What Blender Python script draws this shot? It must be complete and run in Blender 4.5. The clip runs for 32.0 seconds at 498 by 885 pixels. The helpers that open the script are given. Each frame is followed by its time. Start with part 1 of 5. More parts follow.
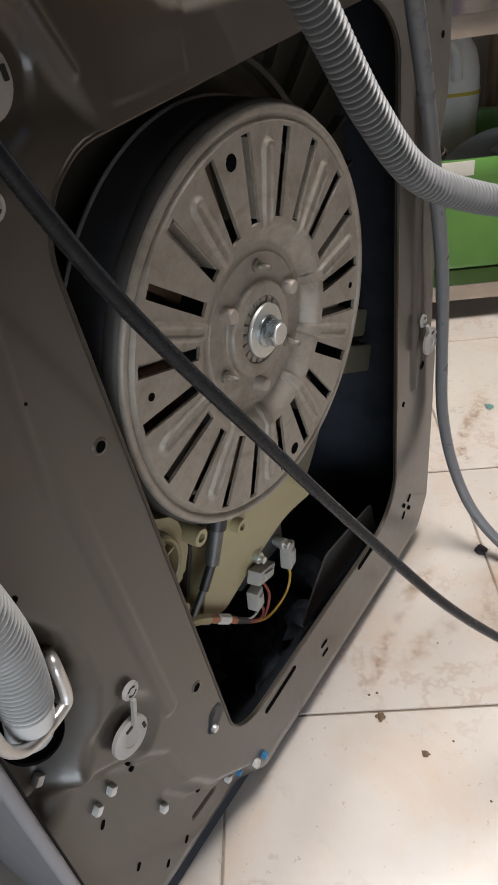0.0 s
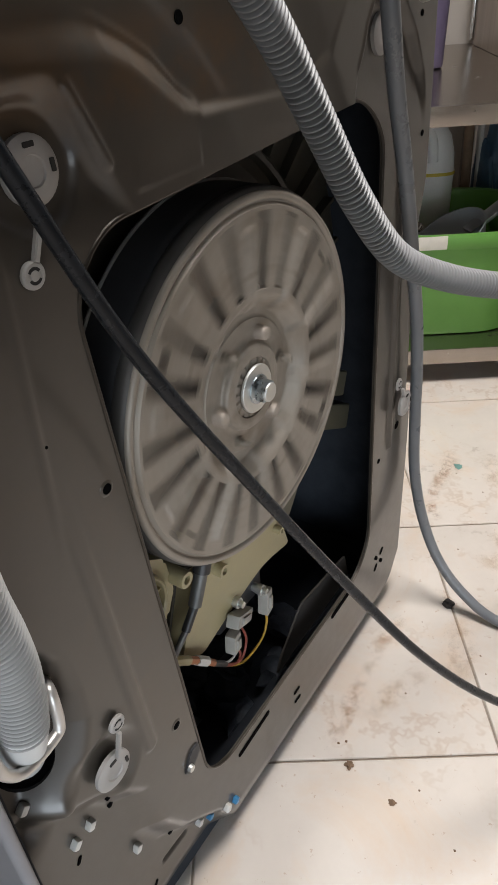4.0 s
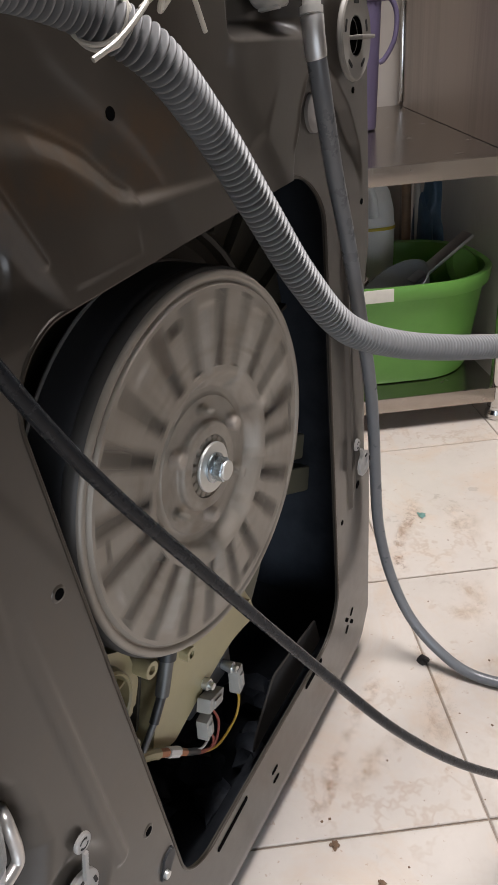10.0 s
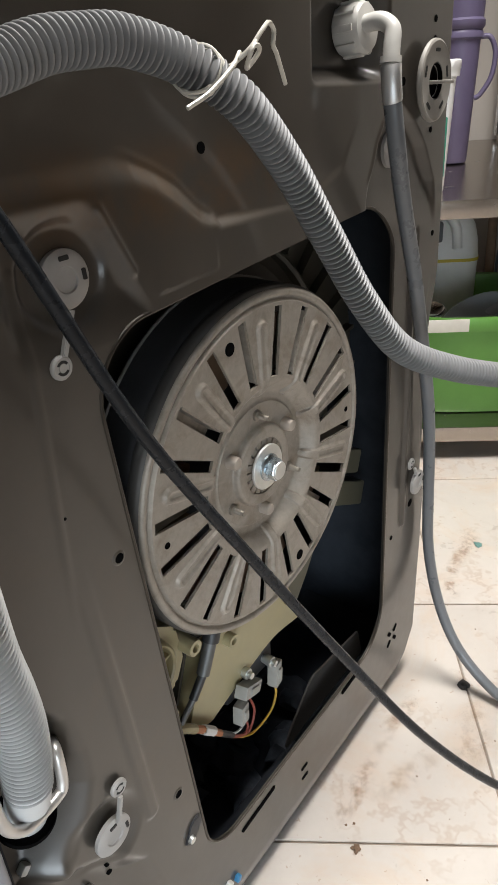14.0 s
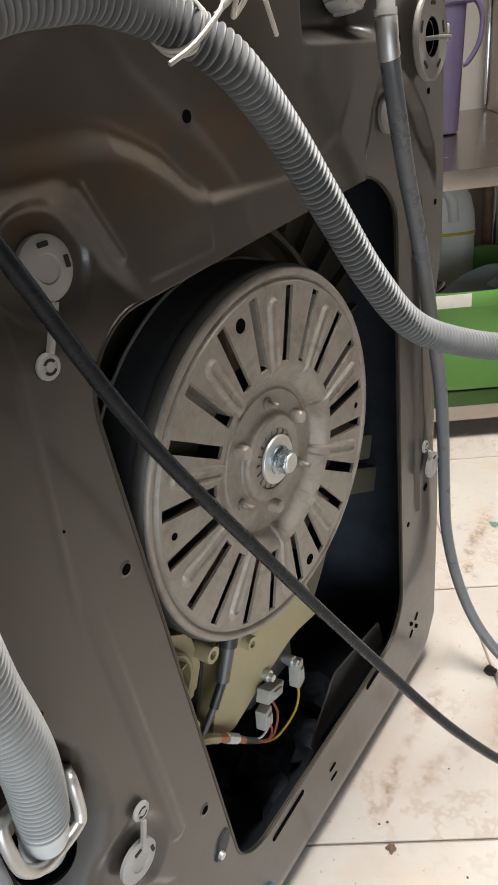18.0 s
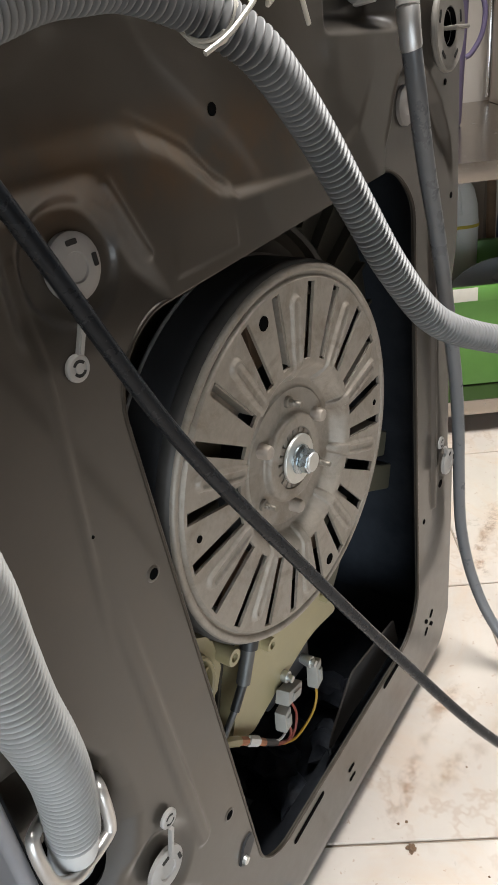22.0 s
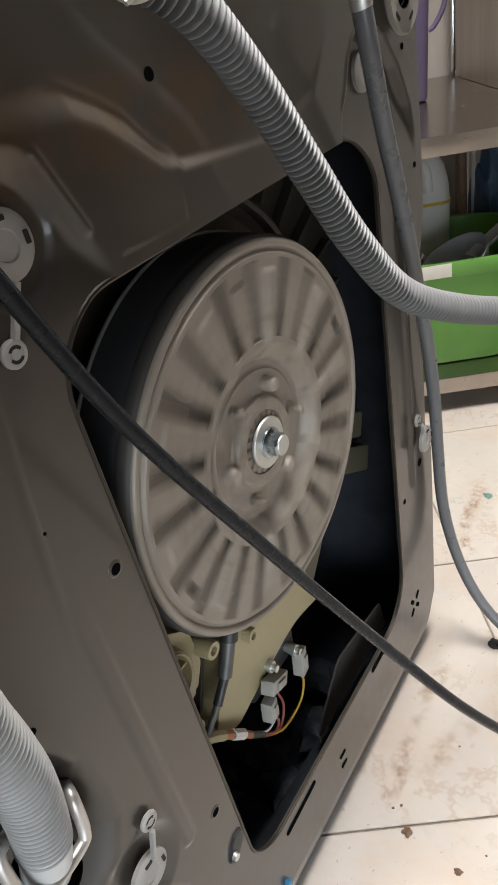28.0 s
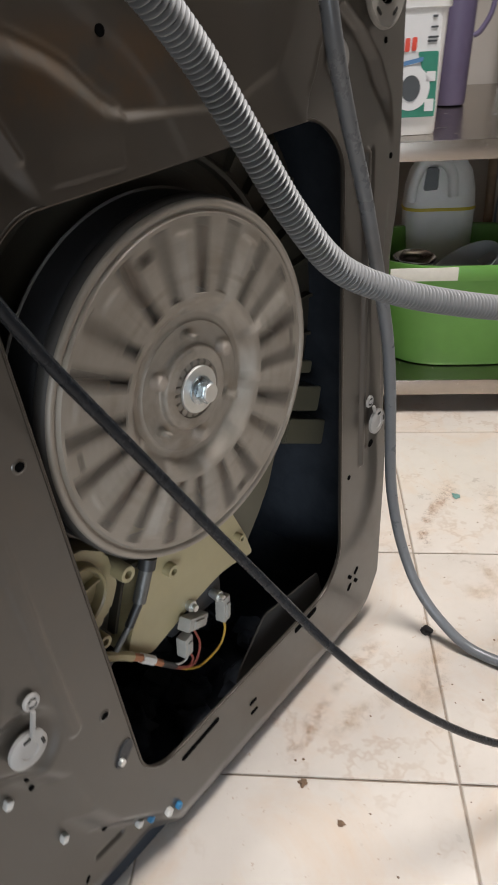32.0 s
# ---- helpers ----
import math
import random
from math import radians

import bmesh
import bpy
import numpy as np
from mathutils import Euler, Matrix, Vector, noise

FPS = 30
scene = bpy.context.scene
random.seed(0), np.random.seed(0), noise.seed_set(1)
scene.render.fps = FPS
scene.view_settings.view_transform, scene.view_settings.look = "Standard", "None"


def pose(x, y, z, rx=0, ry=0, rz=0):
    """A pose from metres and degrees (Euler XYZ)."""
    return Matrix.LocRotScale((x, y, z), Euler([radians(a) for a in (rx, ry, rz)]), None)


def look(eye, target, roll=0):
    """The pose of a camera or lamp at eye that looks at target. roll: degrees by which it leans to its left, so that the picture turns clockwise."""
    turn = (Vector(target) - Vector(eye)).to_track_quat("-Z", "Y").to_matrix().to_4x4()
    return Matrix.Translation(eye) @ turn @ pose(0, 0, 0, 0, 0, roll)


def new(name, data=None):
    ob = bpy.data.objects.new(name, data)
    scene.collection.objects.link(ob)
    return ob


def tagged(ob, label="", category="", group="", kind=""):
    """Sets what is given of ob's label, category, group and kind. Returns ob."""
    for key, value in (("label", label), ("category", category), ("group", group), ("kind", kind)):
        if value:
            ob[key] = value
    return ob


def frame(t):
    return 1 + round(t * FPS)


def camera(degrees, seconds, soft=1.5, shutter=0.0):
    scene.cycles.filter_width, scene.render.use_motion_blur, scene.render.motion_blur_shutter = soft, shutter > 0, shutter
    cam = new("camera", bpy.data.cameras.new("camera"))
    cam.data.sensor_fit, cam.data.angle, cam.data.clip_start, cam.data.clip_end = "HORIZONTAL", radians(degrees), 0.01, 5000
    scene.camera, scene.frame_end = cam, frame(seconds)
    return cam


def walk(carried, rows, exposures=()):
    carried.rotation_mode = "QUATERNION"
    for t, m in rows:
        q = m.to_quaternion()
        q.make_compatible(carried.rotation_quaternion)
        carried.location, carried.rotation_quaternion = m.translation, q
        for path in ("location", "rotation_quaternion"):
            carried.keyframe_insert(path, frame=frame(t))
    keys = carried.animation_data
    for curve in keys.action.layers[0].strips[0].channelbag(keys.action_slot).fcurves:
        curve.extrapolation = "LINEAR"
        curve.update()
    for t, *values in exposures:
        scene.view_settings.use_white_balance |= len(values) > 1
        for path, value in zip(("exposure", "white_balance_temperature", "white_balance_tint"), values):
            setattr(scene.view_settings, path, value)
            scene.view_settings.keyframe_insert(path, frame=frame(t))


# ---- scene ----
cam = camera(40.6, 32.0, 1.5, 0.45)
PATH = [
    (0, (-0.336, -0.241, 0.7), (0.904, 0.765, -0.504), -8.2),
    (0.5, (-0.338, -0.24, 0.707), (0.908, 0.781, -0.478), -7.4),
    (1, (-0.34, -0.236, 0.715), (0.93, 0.791, -0.44), -6.9),
    (1.5, (-0.338, -0.241, 0.706), (0.949, 0.79, -0.426), -6.1),
    (2, (-0.331, -0.254, 0.711), (0.974, 0.754, -0.42), -5.2),
    (2.5, (-0.341, -0.258, 0.722), (0.997, 0.729, -0.389), -4.2),
    (4.5, (-0.369, -0.246, 0.722), (1.014, 0.715, -0.356), -3.7),
    (5, (-0.36, -0.243, 0.716), (1.072, 0.658, -0.351), -2.7),
    (5.5, (-0.355, -0.236, 0.711), (1.112, 0.617, -0.347), -3.1),
    (6, (-0.349, -0.228, 0.711), (1.123, 0.624, -0.341), -3.2),
    (6.5, (-0.351, -0.223, 0.713), (1.117, 0.642, -0.335), -3.6),
    (7, (-0.355, -0.229, 0.719), (1.13, 0.64, -0.301), -4.0),
    (7.5, (-0.356, -0.234, 0.725), (1.147, 0.631, -0.271), -4.2),
    (8, (-0.355, -0.233, 0.73), (1.157, 0.632, -0.253), -4.0),
    (8.5, (-0.354, -0.235, 0.732), (1.161, 0.634, -0.241), -4.1),
    (9, (-0.349, -0.238, 0.734), (1.172, 0.625, -0.237), -4.4),
    (9.5, (-0.349, -0.239, 0.735), (1.165, 0.638, -0.234), -4.6),
    (10, (-0.345, -0.241, 0.735), (1.143, 0.671, -0.241), -5.3),
    (10.5, (-0.338, -0.252, 0.735), (1.138, 0.68, -0.242), -4.3),
    (11, (-0.331, -0.264, 0.738), (1.092, 0.76, -0.225), -3.2),
    (11.5, (-0.331, -0.279, 0.74), (1.059, 0.809, -0.201), -2.6),
    (12, (-0.332, -0.284, 0.74), (1.028, 0.847, -0.194), -2.3),
    (12.5, (-0.347, -0.285, 0.738), (1.01, 0.854, -0.189), -2.4),
    (13, (-0.367, -0.28, 0.74), (1.019, 0.84, -0.169), -2.4),
    (13.5, (-0.375, -0.277, 0.742), (1.016, 0.825, -0.18), -2.7),
    (14, (-0.377, -0.277, 0.744), (1.022, 0.825, -0.168), -3.4),
    (14.5, (-0.375, -0.274, 0.735), (1.016, 0.821, -0.197), -3.9),
    (15, (-0.37, -0.264, 0.733), (1.01, 0.844, -0.198), -4.2),
    (15.5, (-0.368, -0.262, 0.731), (1.014, 0.84, -0.204), -4.4),
    (17.5, (-0.357, -0.251, 0.729), (1.023, 0.849, -0.213), -6.8),
    (18, (-0.356, -0.255, 0.731), (1.027, 0.845, -0.205), -7.0),
    (18.5, (-0.359, -0.254, 0.733), (1.029, 0.847, -0.195), -7.1),
    (19, (-0.361, -0.248, 0.733), (1.019, 0.861, -0.2), -7.3),
    (19.5, (-0.357, -0.245, 0.732), (1.017, 0.863, -0.209), -7.1),
    (20, (-0.354, -0.243, 0.729), (1.036, 0.835, -0.223), -7.2),
    (20.5, (-0.356, -0.24, 0.73), (1.031, 0.846, -0.217), -7.3),
    (21, (-0.362, -0.239, 0.734), (1.029, 0.853, -0.201), -7.6),
    (21.5, (-0.363, -0.237, 0.732), (1.021, 0.859, -0.207), -7.8),
    (22, (-0.359, -0.236, 0.731), (1.023, 0.857, -0.215), -7.6),
    (22.5, (-0.354, -0.24, 0.728), (1.027, 0.849, -0.223), -7.4),
    (23, (-0.352, -0.243, 0.722), (1.027, 0.838, -0.242), -7.5),
    (23.5, (-0.352, -0.244, 0.723), (1.028, 0.84, -0.236), -7.8),
    (24, (-0.356, -0.241, 0.725), (1.027, 0.843, -0.23), -7.8),
    (24.5, (-0.357, -0.239, 0.728), (1.032, 0.846, -0.218), -7.7),
    (25, (-0.358, -0.238, 0.727), (1.029, 0.846, -0.222), -7.5),
    (25.5, (-0.356, -0.238, 0.726), (1.03, 0.845, -0.225), -7.6),
    (27.5, (-0.349, -0.235, 0.712), (1.018, 0.828, -0.289), -9.3),
    (28, (-0.341, -0.239, 0.717), (1.05, 0.818, -0.258), -10.0),
    (28.5, (-0.342, -0.242, 0.716), (1.048, 0.816, -0.258), -11.3),
    (29, (-0.342, -0.252, 0.715), (1.065, 0.789, -0.252), -11.8),
    (29.5, (-0.345, -0.255, 0.713), (1.059, 0.788, -0.259), -11.7),
    (30, (-0.349, -0.253, 0.714), (1.048, 0.795, -0.261), -11.4),
    (30.5, (-0.352, -0.255, 0.712), (1.039, 0.788, -0.275), -11.5),
    (31, (-0.351, -0.263, 0.709), (1.043, 0.762, -0.294), -11.6),
    (31.5, (-0.341, -0.287, 0.709), (1.057, 0.747, -0.279), -7.7),
    (32, (-0.341, -0.329, 0.704), (0.993, 0.776, -0.296), -3.1),
]
walk(cam, [(t, look(eye, target, roll)) for t, eye, target, roll in PATH],
     [(0.0, 0.00, 6050, 11), (5.0, 0.10, 6050, 10), (9.0, -0.02, 6010, 13), (12.0, 0.23, 5980, 11), (14.0, 0.35, 6010, 8), (25.0, 0.37, 6050, 8), (28.0, 0.28, 6050, 9), (30.0, 0.21, 6050, 9), (32.0, 0.13, 6050, 10)])


# ---- light ----
world = bpy.data.worlds.new("sky")
scene.world = world
world.use_nodes = True
wn = world.node_tree.nodes
sky = wn.new("ShaderNodeTexSky")
sky.sky_type, sky.sun_disc = "NISHITA", False
sky.sun_elevation, sky.sun_rotation = radians(48), radians(200)
world.node_tree.links.new(sky.outputs[0], wn["Background"].inputs[0])
wn["Background"].inputs[1].default_value = 0.10


def area_lamp(name, eye, target, sx, sy, power, color, spread):
    d = bpy.data.lights.new(name, "AREA")
    d.shape, d.size, d.size_y, d.energy, d.color = "RECTANGLE", sx, sy, power, color
    d.spread = radians(spread)  # narrows the added lamp's beam
    ob = new(name, d)
    ob.matrix_world = look(eye, target)
    return ob


# added lamps for unseen daylight: one overhead, one filling in from the front
area_lamp("added_overhead_lamp", (0.40, -0.19, 2.72), (0.40, -0.15, 0.0), 0.95, 0.50, 28.5, (1.0, 0.92, 0.83), 98)
area_lamp("added_front_fill", (-0.88, -0.77, 0.35), (-0.12, -0.05, 0.24), 0.9, 0.60, 1.15, (0.90, 0.96, 1.0), 56)


# ---- materials ----
def mat(name, color, rough=0.5, metal=0.0, grain=0.08, scale=40.0, bump=0.0, bump_scale=200.0, stain=None, stain_scale=6.0,
        stain_amount=0.5, stain_from=0.52, coat=0.0, random=0.0, rough_var=0.12, shift=0.0, ior=1.5):
    m = bpy.data.materials.new(name)
    m.use_nodes = True
    n, l = m.node_tree.nodes, m.node_tree.links
    b = n["Principled BSDF"]
    tc = n.new("ShaderNodeTexCoord")
    no = n.new("ShaderNodeTexNoise")
    no.inputs["Scale"].default_value, no.inputs["Detail"].default_value, no.inputs["Roughness"].default_value = scale, 6, 0.65
    place = tc.outputs["Object"]
    if shift:  # every piece cut from another part of the pattern
        info = n.new("ShaderNodeObjectInfo")
        mul = n.new("ShaderNodeMath")
        mul.operation = "MULTIPLY"
        mul.inputs[1].default_value = shift
        l.new(info.outputs["Random"], mul.inputs[0])
        add = n.new("ShaderNodeVectorMath")
        l.new(tc.outputs["Object"], add.inputs[0])
        l.new(mul.outputs[0], add.inputs[1])
        place = add.outputs[0]
    b.inputs["IOR"].default_value = ior
    l.new(place, no.inputs["Vector"])
    ramp = n.new("ShaderNodeValToRGB")
    c = Vector(color)
    ramp.color_ramp.elements[0].position, ramp.color_ramp.elements[1].position = 0.3, 0.7
    ramp.color_ramp.elements[0].color = (*[max(0, v * (1 - grain)) for v in c], 1)
    ramp.color_ramp.elements[1].color = (*[min(1, v * (1 + grain)) for v in c], 1)
    l.new(no.outputs["Fac"], ramp.inputs["Fac"])
    out = ramp.outputs["Color"]
    if stain:
        s = n.new("ShaderNodeTexNoise")
        s.inputs["Scale"].default_value, s.inputs["Detail"].default_value, s.inputs["Roughness"].default_value = stain_scale, 8, 0.7
        s.inputs["Distortion"].default_value = 0.6
        l.new(place, s.inputs["Vector"])
        mr = n.new("ShaderNodeMapRange")
        mr.inputs["From Min"].default_value, mr.inputs["From Max"].default_value = stain_from, stain_from + 0.2
        mr.inputs["To Max"].default_value = stain_amount
        l.new(s.outputs["Fac"], mr.inputs["Value"])
        mx = n.new("ShaderNodeMixRGB")
        mx.inputs["Color2"].default_value = (*stain, 1)
        l.new(mr.outputs["Result"], mx.inputs["Fac"])
        l.new(out, mx.inputs["Color1"])
        out = mx.outputs["Color"]
    if random:
        oi = n.new("ShaderNodeObjectInfo")
        hs = n.new("ShaderNodeHueSaturation")
        mr2 = n.new("ShaderNodeMapRange")
        mr2.inputs["To Min"].default_value, mr2.inputs["To Max"].default_value = 1 - random, 1 + random
        l.new(oi.outputs["Random"], mr2.inputs["Value"])
        l.new(mr2.outputs["Result"], hs.inputs["Value"])
        l.new(out, hs.inputs["Color"])
        out = hs.outputs["Color"]
    l.new(out, b.inputs["Base Color"])
    rr = n.new("ShaderNodeMapRange")
    rr.inputs["To Min"].default_value, rr.inputs["To Max"].default_value = max(0.02, rough - rough_var), min(1, rough + rough_var)
    l.new(no.outputs["Fac"], rr.inputs["Value"])
    l.new(rr.outputs["Result"], b.inputs["Roughness"])
    b.inputs["Metallic"].default_value = metal
    b.inputs["Coat Weight"].default_value = coat
    if bump:
        bn = n.new("ShaderNodeTexNoise")
        bn.inputs["Scale"].default_value, bn.inputs["Detail"].default_value = bump_scale, 4
        l.new(tc.outputs["Object"], bn.inputs["Vector"])
        bp = n.new("ShaderNodeBump")
        bp.inputs["Strength"].default_value, bp.inputs["Distance"].default_value = bump, 0.002
        l.new(bn.outputs["Fac"], bp.inputs["Height"])
        l.new(bp.outputs["Normal"], b.inputs["Normal"])
    return m


def overlay(m, color, build):
    """Lay a second colour over a material's base colour where the mask made by build() is set."""
    n, l = m.node_tree.nodes, m.node_tree.links
    b = n["Principled BSDF"]
    old = b.inputs["Base Color"].links[0].from_socket
    mask = build(n, l, n["Texture Coordinate"])
    mx = n.new("ShaderNodeMixRGB")
    mx.inputs["Color2"].default_value = (*color, 1)
    l.new(mask, mx.inputs["Fac"])
    l.new(old, mx.inputs["Color1"])
    l.new(mx.outputs[0], b.inputs["Base Color"])


def node_math(n, l, op, a, b):
    m = n.new("ShaderNodeMath")
    m.operation = op
    for k, v in enumerate((a, b)):
        if isinstance(v, (int, float)):
            m.inputs[k].default_value = v
        else:
            l.new(v, m.inputs[k])
    return m.outputs[0]


def node_step(n, l, v, lo, hi, top=1.0):
    m = n.new("ShaderNodeMapRange")
    m.interpolation_type = "SMOOTHSTEP"
    m.inputs["From Min"].default_value, m.inputs["From Max"].default_value, m.inputs["To Max"].default_value = lo, hi, top
    l.new(v, m.inputs["Value"])
    return m.outputs[0]


def node_noise(n, l, tc, scale, detail=6, world_place=False):
    m = n.new("ShaderNodeTexNoise")
    m.inputs["Scale"].default_value, m.inputs["Detail"].default_value, m.inputs["Roughness"].default_value = scale, detail, 0.68
    l.new(n.new("ShaderNodeNewGeometry").outputs["Position"] if world_place else tc.outputs["Object"], m.inputs["Vector"])
    return m.outputs["Fac"]


def rust_mask(n, l, tc):
    """A band of rusty dirt settled along the upper pressing."""
    sep = n.new("ShaderNodeSeparateXYZ")
    l.new(tc.outputs["Object"], sep.inputs[0])
    z = node_math(n, l, "MULTIPLY", node_step(n, l, sep.outputs[2], 0.668, 0.692), node_step(n, l, sep.outputs[2], 0.735, 0.708))
    x = node_step(n, l, sep.outputs[0], 0.06, -0.02)
    k = node_step(n, l, node_noise(n, l, tc, 22), 0.36, 0.62, 0.8)
    return node_math(n, l, "MULTIPLY", node_math(n, l, "MULTIPLY", z, x), k)


def scuff_mask(n, l, tc):
    """A ring scuffed round the rotor's face, broken up by dust."""
    ln = n.new("ShaderNodeVectorMath")
    ln.operation = "LENGTH"
    l.new(tc.outputs["Object"], ln.inputs[0])
    r = ln.outputs["Value"]
    ring = node_math(n, l, "MULTIPLY", node_step(n, l, r, 0.0885, 0.0905), node_step(n, l, r, 0.0950, 0.0925))
    return node_math(n, l, "MULTIPLY", ring, node_step(n, l, node_noise(n, l, tc, 35), 0.40, 0.62, 0.45))


PAINT = mat("taupe_painted_steel", (0.052, 0.044, 0.035), 0.42, 0.08, 0.06, 60, 0.015, 250, (0.070, 0.049, 0.030), 9.0, 0.40, 0.54, rough_var=0.08, ior=1.5, coat=0.6)
PAINT.node_tree.nodes["Principled BSDF"].inputs["Coat Roughness"].default_value = 0.14
PAINT.node_tree.nodes["Principled BSDF"].inputs["Coat IOR"].default_value = 1.5
overlay(PAINT, (0.080, 0.047, 0.022), rust_mask)


GALV = mat("grey_steel_rotor", (0.305, 0.268, 0.224), 0.50, 0.25, 0.12, 160, 0.06, 600, (0.17, 0.132, 0.095), 30, 0.70, 0.50)
overlay(GALV, (0.16, 0.13, 0.10), scuff_mask)
BLACKSTEEL = mat("black_rotor_wall", (0.034, 0.034, 0.036), 0.5, 0.2, 0.2, 50)
ZINC = mat("zinc_plated_steel", (0.70, 0.71, 0.69), 0.50, 1.0, 0.06, 120)
BOLTM = mat("bolt_steel", (0.42, 0.47, 0.50), 0.28, 1.0, 0.1, 150)
BRASS = mat("stud_steel", (0.27, 0.24, 0.20), 0.55, 0.6, 0.1, 150)
PEG = mat("peg_steel", (0.42, 0.365, 0.31), 0.55, 0.35, 0.08, 100)
CREAM = mat("cream_plastic", (0.335, 0.285, 0.160), 0.36, 0.0, 0.06, 30, 0.05, 200, (0.38, 0.31, 0.15), 12, 0.4)
# the tub is cream too; its shade is put into this dark colour
TUB = mat("shaded_tub_plastic", (0.040, 0.035, 0.025), 0.55, 0.0, 0.1, 30, 0.05, 200)
# CREAM with the shade behind the rotor put into the colour
FINM = mat("shaded_cream_plastic", (0.085, 0.078, 0.052), 0.45, 0.0, 0.1, 40)
# the unlit inside of the cabinet is painted as near-black steel
DARK = mat("shaded_interior_steel", (0.034, 0.038, 0.045), 0.6, 0.0, 0.25, 18, 0.1, 60, (0.008, 0.009, 0.011), 16, 0.5, 0.58, ior=1.12)
HOSE = mat("grey_corrugated_plastic", (0.22, 0.22, 0.22), 0.48, 0.0, 0.05, 60, 0.02, 400, (0.27, 0.25, 0.22), 20, 0.30, 0.57)
# CUFFM, HOSEW: the hose again, light on its outlet end put into the colour
CUFFM = mat("lit_cuff_plastic", (0.62, 0.62, 0.61), 0.40, 0.0, 0.04, 60, 0.03, 400)
HOSEW = mat("lit_corrugated_plastic", (0.43, 0.43, 0.42), 0.38, 0.0, 0.04, 60, 0.03, 400, (0.5, 0.44, 0.34), 15, 0.35, 0.58)
INLET = mat("grey_smooth_hose", (0.150, 0.157, 0.166), 0.30, 0.0, 0.06, 50, 0.02, 300, (0.17, 0.16, 0.145), 25, 0.3, 0.58)
CABLE = mat("black_cable_sheath", (0.011, 0.013, 0.016), 0.27, 0.0, 0.2, 80, 0.05, 500, (0.10, 0.105, 0.11), 70, 0.35, 0.70, rough_var=0.06, ior=1.38)
CONNM = mat("dusty_white_connector", (0.34, 0.325, 0.29), 0.5, 0.0, 0.08, 80, 0.04, 300)
WHITEP = mat("white_plastic", (0.56, 0.54, 0.50), 0.4, 0.0, 0.05, 60, 0.04, 300, (0.5, 0.46, 0.38), 18, 0.3, 0.58)
GREYP = mat("pale_grey_plug_plastic", (0.35, 0.332, 0.31), 0.5, 0.0, 0.05, 80, 0.06, 400, (0.33, 0.30, 0.26), 30, 0.35, 0.56)
CAPM = mat("beige_cap_plastic", (0.26, 0.242, 0.215), 0.45, 0.0, 0.06, 60, 0.05, 300, (0.20, 0.17, 0.13), 24, 0.35, 0.55)
# near-black for pieces that paint the shade inside holes, and for the feet
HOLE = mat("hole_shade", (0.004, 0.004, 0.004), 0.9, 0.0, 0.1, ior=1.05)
CRIMP = mat("crimped_metal_sleeve", (0.82, 0.82, 0.81), 0.45, 1.0, 0.06, 60)
WIREM = mat("pale_coated_wire", (0.62, 0.59, 0.52), 0.4, 0.1, 0.06, 80, 0.05, 300)
BRACKET = mat("silver_bracket_wire", (0.62, 0.60, 0.57), 0.36, 0.7, 0.06, 80)
TILE = mat("cream_marbled_tile", (0.568, 0.516, 0.462), 0.30, 0.0, 0.06, 9, 0.03, 30, (0.57, 0.43, 0.31), 6.5, 0.62, 0.49, 0.12, 0.03, 0.08, 9.0)


def vein_mask(n, l, tc):
    """Thin curling veins and dirt specks in the tile's glaze."""
    a = node_math(n, l, "ABSOLUTE", node_math(n, l, "SUBTRACT", node_noise(n, l, tc, 5, 5), 0.5), 0)
    v = node_step(n, l, a, 0.026, 0.0, 0.34)
    v = node_math(n, l, "MULTIPLY", v, node_step(n, l, node_noise(n, l, tc, 3.3), 0.46, 0.60))
    d = node_step(n, l, node_noise(n, l, tc, 85, 3), 0.655, 0.70, 0.5)
    return node_math(n, l, "MAXIMUM", v, d)


overlay(TILE, (0.36, 0.24, 0.15), vein_mask)
GROUT = mat("dirty_grout", (0.30, 0.25, 0.20), 0.85, 0.0, 0.2, 60, 0.3, 300, (0.12, 0.09, 0.07), 20, 0.7)
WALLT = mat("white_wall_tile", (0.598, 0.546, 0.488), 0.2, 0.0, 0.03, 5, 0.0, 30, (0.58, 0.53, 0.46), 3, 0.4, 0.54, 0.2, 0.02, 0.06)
# WALLT lightened: the brighter light on the side wall is put into the colour
SIDET = mat("lit_side_tile", (0.82, 0.785, 0.74), 0.2, 0.0, 0.03, 5, 0.0, 30, (0.58, 0.53, 0.46), 3, 0.4, 0.54, 0.2, 0.02, 0.06)
PLASTER = mat("dull_plaster", (0.34, 0.30, 0.255), 0.8, 0.0, 0.05, 20, 0.1, 150)
STEEL = mat("brushed_stainless", (0.43, 0.39, 0.35), 0.26, 1.0, 0.04, 25, 0.01, 200, (0.36, 0.31, 0.26), 6, 0.3, 0.50, rough_var=0.04)
STREAK = mat("streaked_wall_sheet", (0.45, 0.40, 0.36), 0.34, 1.0, 0.05, 25, 0.0, 200, (0.24, 0.20, 0.17), 7, 0.5, 0.48)
for node in STREAK.node_tree.nodes:  # long upright streaks: the side wall's reflections put into the colour
    if node.type == "TEX_NOISE":
        old = node.inputs["Vector"].links[0].from_socket
        squeeze = STREAK.node_tree.nodes.new("ShaderNodeMapping")
        squeeze.inputs["Scale"].default_value = (1.0, 1.0, 0.05)
        STREAK.node_tree.links.new(old, squeeze.inputs["Vector"])
        STREAK.node_tree.links.new(squeeze.outputs[0], node.inputs["Vector"])
TUBE = mat("polished_tube", (0.66, 0.65, 0.64), 0.12, 1.0, 0.03, 25)
